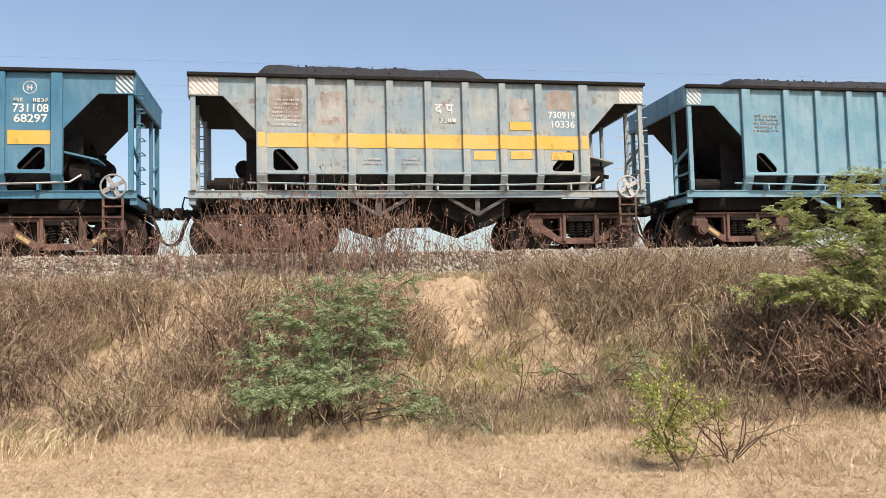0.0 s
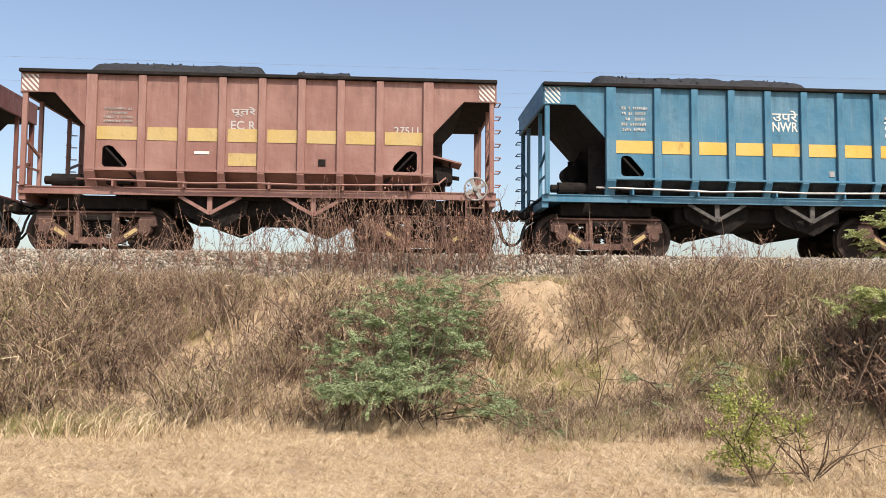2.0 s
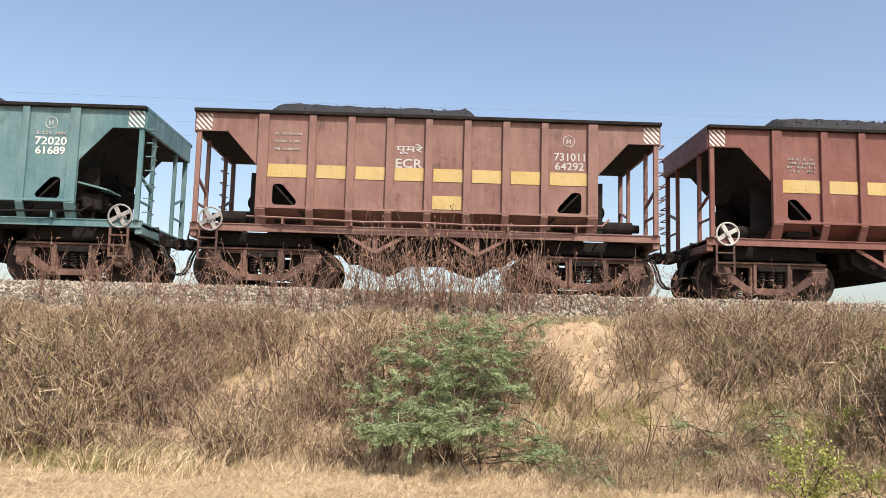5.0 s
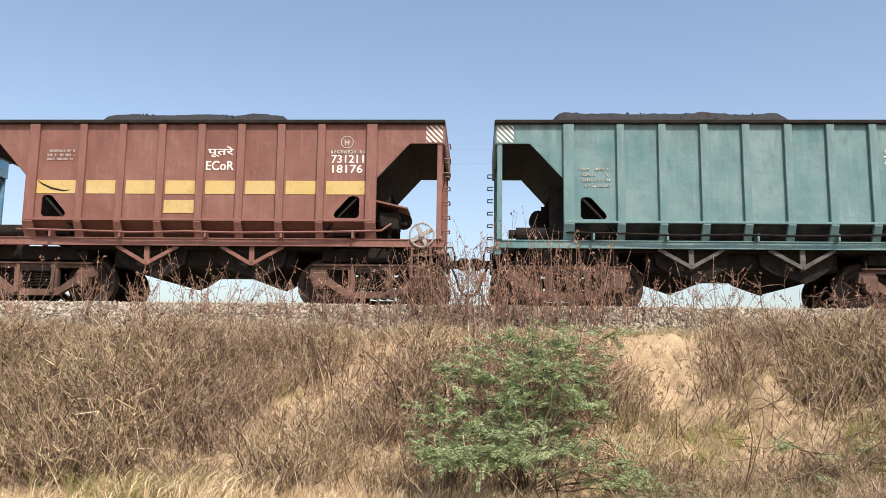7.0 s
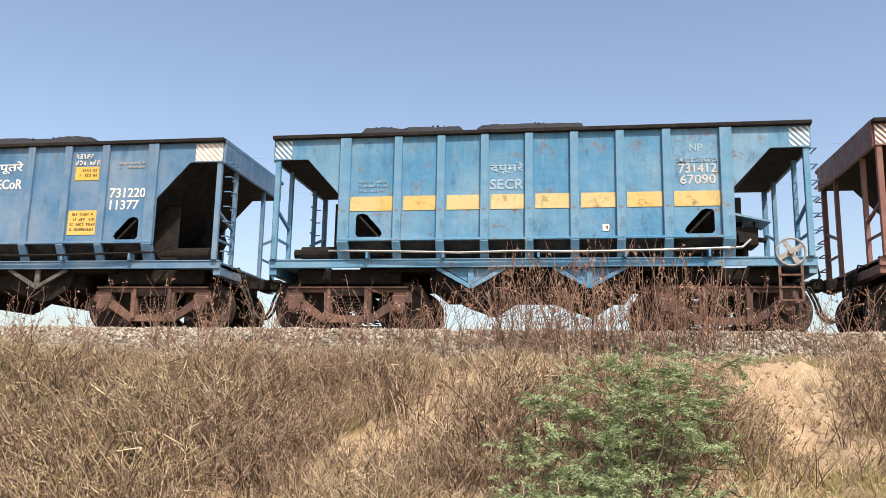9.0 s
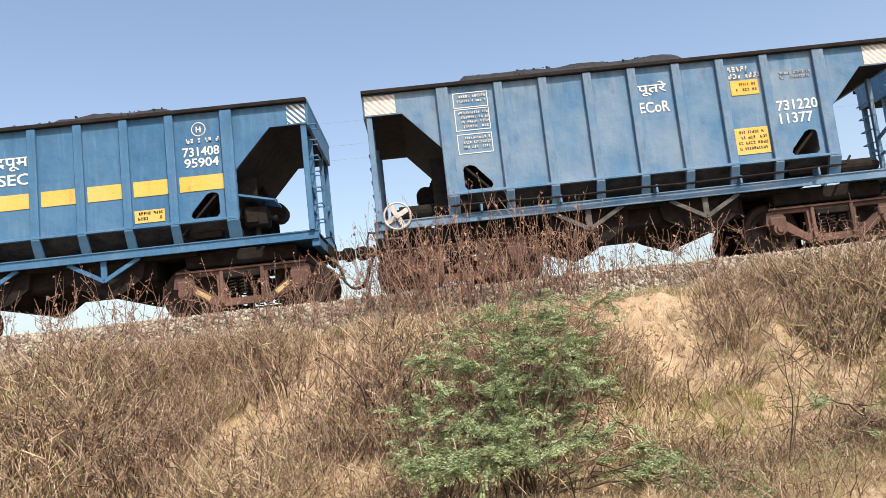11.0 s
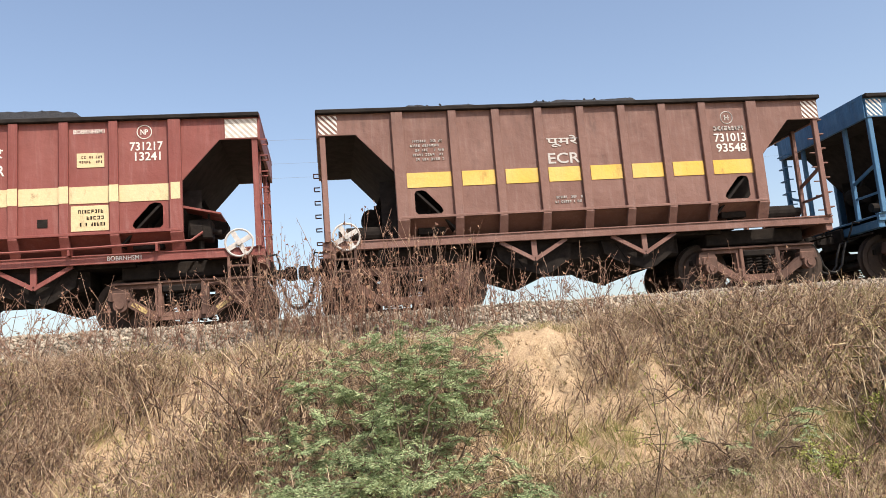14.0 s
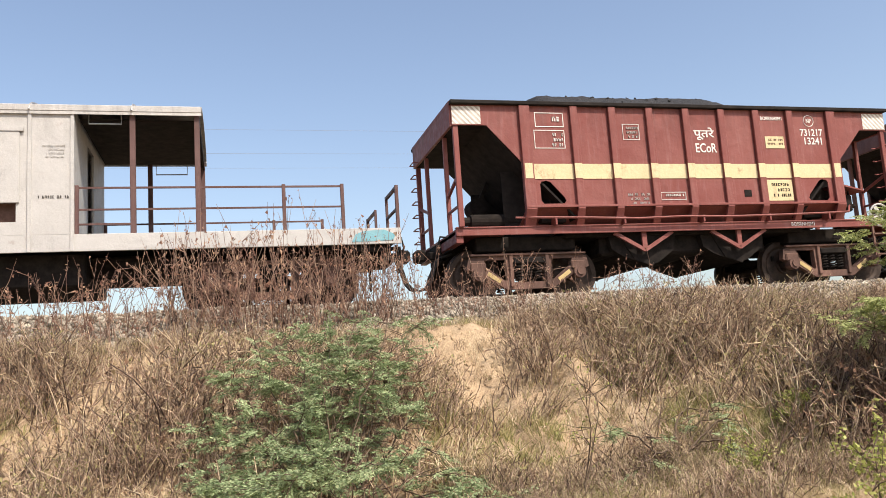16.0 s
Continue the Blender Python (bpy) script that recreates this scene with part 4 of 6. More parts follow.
    lettering(w, "दपूमरे", P[3], 2.98, 0.22, M_GHOST, 0.6)
    lettering(w, "SECR", P[3], 2.68, 0.19, M_GHOST, 0.6)
    lettering(w, "NP", P[7], 3.28, 0.13, M_GHOST)
    bars(w, P[7] - 0.34, P[7] + 0.34, 3.08, 1, M_GHOST, 18, 0.07)
    numbers(w, "731412", "67090", M_FAINT, 2.90)
    side_box("small_plate", w, M_WHITE, P[5] + 0.08, P[5] + 0.2, 1.80, 1.92, label="small white square plate")

    w = hopper(8, PAINTS[8], "slate-blue hopper wagon with boxed white notices", None, bold=True, wheel_at="left", pipe=M_STEEL, bogie_marks=False, peaks=((4.0, 2.7, 0.18),), grimed=True)
    for z0, z1 in ((3.22, 3.50), (2.80, 3.20), (2.38, 2.74)):
        frame_box(w, M_WHITE, P[0] - 0.32, P[0] + 0.3, z0, z1)
        bars(w, P[0] - 0.28, P[0] + 0.26, z1 - 0.05, int((z1 - z0 - 0.06) / 0.085), M_WHITE, int(z0 * 100))
    lettering(w, "पूतरे", P[4] - 0.05, 3.22, 0.26, M_WHITE, 0.52)
    lettering(w, "ECoR", P[4] - 0.05, 2.88, 0.2, M_WHITE, 0.54)
    bars(w, P[6] - 0.3, P[6] + 0.3, 3.46, 2, M_WHITE, 19, 0.09, 0.13)
    side_box("notice_patch", w, M_YELLOW, P[6] - 0.24, P[6] + 0.26, 2.93, 3.2, label="yellow notice patch")
    side_box("notice_patch", w, M_YELLOW, P[6] - 0.30, P[6] + 0.30, 1.84, 2.32, label="yellow notice patch")
    bars(w, P[7] - 0.3, P[7] + 0.3, 3.28, 2, M_FAINT, 20)
    bars(w, P[6] - 0.26, P[6] + 0.26, 2.27, 4, M_BOGIE, 61, 0.05, 0.1)
    bars(w, P[6] - 0.2, P[6] + 0.22, 3.15, 2, M_BOGIE, 62, 0.05, 0.1)
    lettering(w, "731220", P[7], 2.66, 0.19, M_WHITE, 0.74)
    lettering(w, "11377", P[7] - 0.05, 2.42, 0.19, M_WHITE, 0.60)

    w = hopper(9, PAINTS[9], "deep blue hopper wagon with an orange-yellow stripe", M_YELLOW, wheel_at="left", peaks=((5.9, 1.3, 0.14), (4.3, 0.7, 0.08)), grimed=True)
    bars(w, P[0] - 0.15, P[0] + 0.2, 3.35, 2, M_WHITE, 21, 0.08, 0.12)
    lettering(w, "08-27", P[0] - 0.02, 3.06, 0.11, M_WHITE, 0.38)
    bars(w, P[0] - 0.3, P[0] + 0.26, 2.90, 3, M_WHITE, 22, 0.07, 0.11)
    lettering(w, "दपूम", P[3] + 0.02, 3.04, 0.24, M_WHITE, 0.6)
    lettering(w, "SEC", P[3] + 0.05, 2.76, 0.2, M_WHITE, 0.54)
    badge(w, M_WHITE)
    bars(w, P[7] - 0.3, P[7] + 0.3, 3.17, 1, M_WHITE, 23, 0.08)
    numbers(w, "731408", "95904", M_WHITE)
    side_box("notice_patch", w, M_YELLOW, P[6] - 0.3, P[6] + 0.22, 1.76, 1.98, label="yellow notice patch")
    bars(w, P[6] - 0.26, P[6] + 0.18, 1.95, 2, M_STEEL, 64, 0.05, 0.09)

    w = hopper(10, PAINTS[10], "chocolate-brown hopper wagon with an orange-yellow stripe", M_YELLOW, wheel_at="left", peaks=((2.4, 0.9, 0.10), (5.3, 1.3, 0.13)))
    bars(w, P[0] - 0.3, P[0] + 0.3, 3.1, 5, M_FAINT, 24)
    lettering(w, "पूमरे", P[3] + 0.03, 2.98, 0.22, M_FAINT, 0.6)
    lettering(w, "ECR", P[3] + 0.03, 2.66, 0.2, M_FAINT, 0.6)
    badge(w, M_FAINT, 3.32)
    bars(w, P[7] - 0.32, P[7] + 0.32, 3.15, 1, M_FAINT, 25, 0.08)
    numbers(w, "731013", "93548", M_WHITE)
    bars(w, P[3] - 0.25, P[3] + 0.3, 1.95, 2, M_FAINT, 26)

    w = hopper(11, PAINTS[11], "maroon hopper wagon with a cream band and boxed notices", M_CREAM, across=True, bold=True, peaks=((4.2, 2.7, 0.21),))
    frame_box(w, M_WHITE, P[0] - 0.28, P[0] + 0.3, 3.22, 3.50)
    frame_box(w, M_WHITE, P[0] - 0.32, P[0] + 0.3, 2.80, 3.16)
    bars(w, P[0] + 0.02, P[0] + 0.26, 3.42, 1, M_WHITE, 27, 0.09)
    bars(w, P[0] - 0.0, P[0] + 0.26, 3.10, 3, M_WHITE, 28, 0.06, 0.1)
    frame_box(w, M_FAINT, P[2] - 0.18, P[2] + 0.18, 2.98, 3.30)
    bars(w, P[2] - 0.14, P[2] + 0.14, 3.24, 3, M_FAINT, 29)
    lettering(w, "पूतरे", P[4], 3.12, 0.26, M_WHITE, 0.46)
    lettering(w, "ECoR", P[4] + 0.02, 2.83, 0.19, M_WHITE, 0.47)
    lettering(w, "BOBRNHSM1", P[6], 3.46, 0.075, M_WHITE, 0.5)
    lettering(w, "BOBRNHSM1", 7.35, 1.27, 0.075, M_WHITE, 0.55).location.y = -1.492
    lettering(w, "NP", P[7], 3.42, 0.095, M_WHITE, 0.12)
    side_box("notice_patch", w, M_CREAM, P[6] - 0.2, P[6] + 0.24, 2.83, 3.08, label="cream notice patch")
    side_box("notice_patch", w, M_CREAM, P[6] - 0.3, P[6] + 0.3, 1.74, 2.17, label="scuffed cream notice patch")
    bars(w, P[6] - 0.16, P[6] + 0.2, 3.03, 2, M_BOGIE, 31)
    bars(w, P[6] - 0.22, P[6] + 0.22, 2.10, 3, M_STEEL, 63, 0.06, 0.11)
    badge(w, M_WHITE, 3.42, sign=False)
    lettering(w, "731217", P[7] + 0.03, 3.17, 0.15, M_WHITE, 0.54)
    lettering(w, "13241", P[7] + 0.05, 2.99, 0.15, M_WHITE, 0.42)
    bars(w, P[2] - 0.2, P[2] + 0.25, 1.92, 3, M_FAINT, 32)
    frame_box(w, M_FAINT, P[3] - 0.3, P[3] + 0.25, 1.78, 1.94)
    bars(w, P[3] - 0.24, P[3] + 0.2, 1.9, 1, M_WHITE, 33)
    side_box("small_plate", w, M_STEEL, P[5] - 0.03, P[5] + 0.13, 1.83, 1.97, label="small dark plate")


build_train()


# ---- brake van at the tail ----
def build_van():
    M_VAN = paint("dirty_white_paint", (0.41, 0.405, 0.395), (0.50, 0.495, 0.475), 0.5, 0.15, 31, 0.2)
    M_RED = paint("red_oxide_rail_paint", (0.085, 0.042, 0.038), (0.18, 0.11, 0.10), 0.4, 0.1, 32)
    M_TEALP = paint("teal_graffiti_paint", (0.10, 0.33, 0.40), (0.4, 0.5, 0.52), 0.4, 0.1, 33)
    root = tagged(new("brake_van"), "dirty white guard van with an open railed deck", "railway carriage", "wagons of the coal train")
    Y = 1.60
    A, B = -3.9, 9.60           # ends of the deck
    shape("deck", M_STEEL, root, lambda bm: (box_bm(bm, A, B, -1.5, 1.5, 1.16, 1.26), box_bm(bm, A, B, -0.3, 0.3, 0.85, 1.16)), "van_deck")
    for s in (-1, 1):
        shape("side_band", M_VAN, root, lambda bm: box_bm(bm, A, B, s * Y - 0.02, s * Y + 0.02, 1.06, 1.34, 0.006), f"van_band{s}")
        shape("under_step", M_STEEL, root, lambda bm: (box_bm(bm, 8.6, 9.6, s * 1.45 - 0.06, s * 1.45 + 0.06, 0.96, 1.02), box_bm(bm, 9.52, 9.56, s * 1.45 - 0.04, s * 1.45 + 0.04, 0.55, 1.06)), f"van_step{s}")
        # cabin side wall with a window opening
        def wall(bm):
            out = [(A + 1.0, 1.34), (4.30, 1.34), (4.30, 3.40), (A + 1.0, 3.40)]
            win = [(2.2, 1.55), (3.45, 1.55), (3.45, 3.05), (2.2, 3.05)]
            win2 = [(-1.6, 2.2), (-0.4, 2.2), (-0.4, 3.05), (-1.6, 3.05)]
            plate_bm(bm, [out, win, win2], s * Y - 0.02, 0.04)
        cab = shape("cabin_wall", M_VAN, root, wall, f"van_wall{s}", "dirty white sheet-metal cabin side")
        shape("shutter", M_VAN, cab, lambda bm: (box_bm(bm, 2.15, 3.5, s * (Y + 0.04) - 0.015, s * (Y + 0.04) + 0.015, 1.85, 3.02, 0.01), box_bm(bm, 2.15, 3.56, s * (Y + 0.05) - 0.02, s * (Y + 0.05) + 0.02, 3.02, 3.08)), f"van_shutter{s}", "white sliding window shutter")
        shape("shutter", M_VAN, cab, lambda bm: box_bm(bm, -1.65, -0.35, s * (Y + 0.03) - 0.015, s * (Y + 0.03) + 0.015, 2.15, 3.1, 0.01), f"van_shutterb{s}")
        # brown sheet added behind the window, standing in for the unlit cabin
        shape("window_backing", M_BOGIE, cab, lambda bm: box_bm(bm, 2.1, 3.55, s * 1.44 - 0.01, s * 1.44 + 0.01, 1.45, 3.1), f"van_backing{s}", "dull brown sheet standing in for the dark cabin inside")
        for x in (1.4, 3.64, 4.27):
            shape("wall_rib", M_VAN, cab, lambda bm: box_bm(bm, -0.03, 0.03, s * (Y + 0.03) - 0.015, s * (Y + 0.03) + 0.015, 1.06, 3.42, 0.006), f"van_rib{s}", loc=(x, 0, 0))
        for x in (5.18, 6.20):
            shape("roof_post", M_RED, root, lambda bm: box_bm(bm, -0.045, 0.045, s * 1.56 - 0.04, s * 1.56 + 0.04, 1.06, 3.40, 0.008), f"van_post{s}", loc=(x, 0, 0))
        def rails(bm):
            y = s * 1.58
            bar_bm(bm, (4.30, y, 2.10), (8.61, y, 2.10), 0.024, 0.032)
            bar_bm(bm, (4.30, y, 1.74), (8.61, y, 1.74), 0.022, 0.03)
            bar_bm(bm, (4.30, y, 1.50), (5.18, y, 1.50), 0.022, 0.03)
        shape("handrail", M_RED, root, rails, f"van_rails{s}")
        for x in (4.33, 7.60, 8.60):
            shape("rail_post", M_RED, root, lambda bm: box_bm(bm, -0.03, 0.03, s * 1.58 - 0.03, s * 1.58 + 0.03, 1.06, 2.14, 0.006), f"van_rpost{s}", loc=(x, 0, 0))
        def endrail(bm):
            for x in (B - 0.03,):
                box_bm(bm, x - 0.03, x + 0.03, s * 1.55 - 0.03, s * 1.55 + 0.03, 1.3, 2.12, 0.006)
                box_bm(bm, x - 0.025, x + 0.025, s * 0.6 - 0.025, s * 0.6 + 0.025, 1.3, 2.12, 0.006)
                bar_bm(bm, (x, s * 1.55, 2.08), (x, s * 0.6, 2.08), 0.05)
                bar_bm(bm, (x, s * 1.55, 1.70), (x, s * 0.6, 1.70), 0.04)
        shape("end_railing", M_RED, root, endrail, f"van_end{s}")
    shape("graffiti_patch", M_TEALP, root, lambda bm: plate_bm(bm, [[(8.72, 1.10), (9.45, 1.12), (9.5, 1.22), (9.3, 1.31), (8.95, 1.29), (8.8, 1.24)]], -1.627, 0.005), "van_teal", "teal paint smear")
    bars(root, 3.74, 4.20, 1.97, 1, M_UNDER, 71, 0.045, 0.1, -1.616)
    bars(root, 3.82, 4.15, 2.80, 4, M_FAINT, 72, 0.028, 0.06, -1.616)
    for x in (A + 1.0, 4.28):
        shape("cabin_end", M_VAN, root, lambda bm: plate_bm_x(bm), "van_cabend", loc=(x, 0, 0))
    # curved roof over the cabin and the near part of the deck
    def roof(bm):
        n = 14
        for x0, x1, t in ((A + 0.2, 6.28, 0.05),):
            up = [(1.66 * math.sin(a), 3.36 + 0.36 * (math.cos(a * 1.0) - math.cos(1.57)) / (1 - math.cos(1.57))) for a in [(-1.57 + 3.14 * k / n) for k in range(n + 1)]]
            rings = [[bm.verts.new((x, y, z + d)) for y, z in up] for x, d in ((x0, 0), (x1, 0), (x1, -t), (x0, -t))]
            for a, b in zip(rings, rings[1:] + rings[:1]):
                for k in range(n):
                    bm.faces.new((a[k], a[k + 1], b[k + 1], b[k]))
            for k in (0, n):
                bm.faces.new([r[k] for r in rings])
            bmesh.ops.recalc_face_normals(bm, faces=bm.faces)
        for s in (-1, 1):
            box_bm(bm, A + 0.2, 6.28, s * 1.63 - 0.04, s * 1.63 + 0.04, 3.36, 3.47, 0.01)
    shape("roof", M_VAN, root, roof, "van_roof", "dirty white curved roof")
    def canopy_end(bm):
        box_bm(bm, 6.20, 6.24, -1.58, 1.58, 3.2, 3.40)
        box_bm(bm, 4.35, 6.2, -1.4, 1.4, 3.28, 3.31)
    shape("ceiling_panel", M_STEEL, root, canopy_end, "van_ceiling", "dark underside of the canopy")
    shape("grab_handle", M_PIPE, root, lambda bm: tube_bm(bm, [(4.5, -1.5, 3.36), (4.5, -1.5, 3.2), (5.0, -1.5, 3.2), (5.0, -1.5, 3.36)], 0.014, 5), "van_grab")
    shape("grab_handle", M_PIPE, root, lambda bm: tube_bm(bm, [(5.3, 1.5, 3.36), (5.3, 1.5, 3.1), (5.9, 1.5, 3.1), (5.9, 1.5, 3.36)], 0.014, 5), "van_grab_far")
    for x in (1.4, 3.64, 5.18):
        shape("roof_strap", M_PIPE, root, lambda bm: tube_bm(bm, [(0, 1.70 * math.sin(a), 3.37 + 0.37 * math.cos(a)) for a in [-1.57 + 3.14 * k / 12 for k in range(13)]], 0.016, 5), "van_strap", loc=(x, 0, 0))
    shape("equipment_box", M_STEEL, root, lambda bm: (box_bm(bm, 1.6, 4.4, -1.2, 1.2, 0.55, 1.1, 0.03), box_bm(bm, 4.4, 6.4, -0.7, 0.7, 0.72, 1.1, 0.03), bar_bm(bm, (4.8, -0.9, 0.95), (6.4, -0.9, 0.95), 0.12, sides=12)), "van_gear")
    shape("brake_hose", M_HOSE, root, lambda bm: hose(bm, True), "van_hose", loc=(B - LEN, 0, 0))
    shape("coupler", M_STEEL, root, lambda bm: coupler(bm, True), "van_coupler", loc=(B - LEN, 0, 0))
    for x in (A + 2.2, B - 2.2):
        add_bogie(root, x, M_BOGIE, False)
    MOVING.append((root, -12 * PITCH))


def plate_bm_x(bm):
    """The cabin's end wall across the van, with an open doorway."""
    for y0, y1, z0, z1 in ((-1.58, -0.35, 1.26, 3.40), (0.35, 1.58, 1.26, 3.40), (-0.35, 0.35, 3.15, 3.40)):
        box_bm(bm, -0.02, 0.02, y0, y1, z0, z1)


build_van()


# ---- vegetation ----
RNG = np.random.default_rng(11)


class Pile:
    """Gathers vertices and triangles of many small pieces."""

    def __init__(self):
        self.v, self.f, self.n = [], [], 0

    def add(self, v, f):
        self.v.append(np.asarray(v, np.float32))
        self.f.append(np.asarray(f, np.int32) + self.n)
        self.n += len(v)

    def arrays(self):
        return np.concatenate(self.v), np.concatenate(self.f)

    def put(self, name, mat):
        v, f = self.arrays()
        return soup(name, v, f, mat)


def stick(pile, pts, r0, r1, sides=3):
    """A tapering bent stick."""
    pts = np.asarray(pts, float)
    n = len(pts)
    d = np.gradient(pts, axis=0)
    d /= np.linalg.norm(d, axis=1, keepdims=True) + 1e-9
    side = np.cross(d, (0.31, 0.87, 0.38))
    side /= np.linalg.norm(side, axis=1, keepdims=True) + 1e-9
    up = np.cross(d, side)
    r = np.linspace(r0, r1, n)[:, None]
    rings = [pts + r * (side * math.cos(k * math.tau / sides) + up * math.sin(k * math.tau / sides)) for k in range(sides)]
    v = np.stack(rings, 1).reshape(-1, 3)
    f = []
    for i in range(n - 1):
        for k in range(sides):
            a, b = i * sides + k, i * sides + (k + 1) % sides
            f += [(a, b, b + sides), (a, b + sides, a + sides)]
    pile.add(v, f)


def bent(rng, p, d, length, n, bend, lift=0.0):
    """Points along a wandering stem."""
    out = [np.array(p, float)]
    d = np.array(d, float)
    for _ in range(n):
        d = d + rng.normal(0, bend, 3) + (0, 0, lift)
        d /= np.linalg.norm(d)
        out.append(out[-1] + d * length / n)
    return np.array(out), d


def brush_variant(seed, stems, spread, leaves, base=0.06, thick=1.0):
    """One dry shrub about 1 m high: wiry stems with side twigs; and its few dry leaves."""
    rng = np.random.default_rng(seed)
    st, lf = Pile(), Pile()
    for _ in range(stems):
        a = rng.uniform(0, math.tau)
        tilt = rng.uniform(0.05, spread)
        d = (math.cos(a) * tilt, math.sin(a) * tilt, 1.0)
        ln = rng.uniform(0.55, 1.05)
        pts, _ = bent(rng, (rng.normal(0, base), rng.normal(0, base), -0.03), d, ln, 3, 0.22)
        stick(st, pts, 0.0095 * thick, 0.004 * thick)
        for _ in range(rng.integers(3, 6)):
            i = rng.integers(1, 4)
            dd = pts[i] - pts[i - 1]
            dd = dd / np.linalg.norm(dd) + rng.normal(0, 0.45, 3)
            tw, e = bent(rng, pts[i], dd / np.linalg.norm(dd), ln * rng.uniform(0.15, 0.4), 1, 0.2)
            stick(st, tw, 0.0055 * thick, 0.003 * thick)
            for _ in range(leaves):
                p = tw[0] + (tw[1] - tw[0]) * rng.uniform(0.3, 1.0) + rng.normal(0, 0.012, 3)
                u, w = rng.normal(0, 0.025, 3), rng.normal(0, 0.020, 3)
                lf.add([p, p + u, p + u * 0.5 + w], [(0, 1, 2)])
    return st.arrays(), lf.arrays() if leaves else None


def scatter(target, variant, x, y, z, s, turn, lean=(0, 0), high=1.0):
    v, f = variant
    c, si = math.cos(turn), math.sin(turn)
    p = np.stack([v[:, 0] * c - v[:, 1] * si, v[:, 0] * si + v[:, 1] * c, v[:, 2] * high], 1) * s
    p[:, 0] += p[:, 2] * lean[0]
    p[:, 1] += p[:, 2] * lean[1]
    target.add(p + (x, y, z), f)


def bare(x, y):
    """How bare the bank is: the sandy scarp, the worn path, small washed spots."""
    scarp = math.exp(-(abs((x - 2.78 - 0.14 * (y + 5.5)) / 0.80) ** 2.6)) * smooth(-7.9, -6.8, y) * (1 - smooth(-4.3, -3.8, y))
    clod = math.exp(-(((x - 3.95) / 0.42) ** 2 + ((y + 5.9) / 0.7) ** 2))
    px = -1.38 + 0.64 * (y + 5.4)
    path = math.exp(-(((x - px) / (0.56 + 0.10 * max(0.0, -5.4 - y))) ** 4)) * smooth(-8.1, -7.2, y) * (1 - smooth(-5.3, -4.8, y))
    top = math.exp(-(((x - px - 0.25) / 0.6) ** 2 + ((y + 5.3) / 0.45) ** 2))
    spot = smooth(0.30, 0.55, noise.noise((x * 0.75 + 3.3, y * 0.75, 8.0)))
    return min(1.0, max(scarp, 0.9 * clod, path, 0.85 * top, (0.5 if x < -1 else 0.65) * spot))


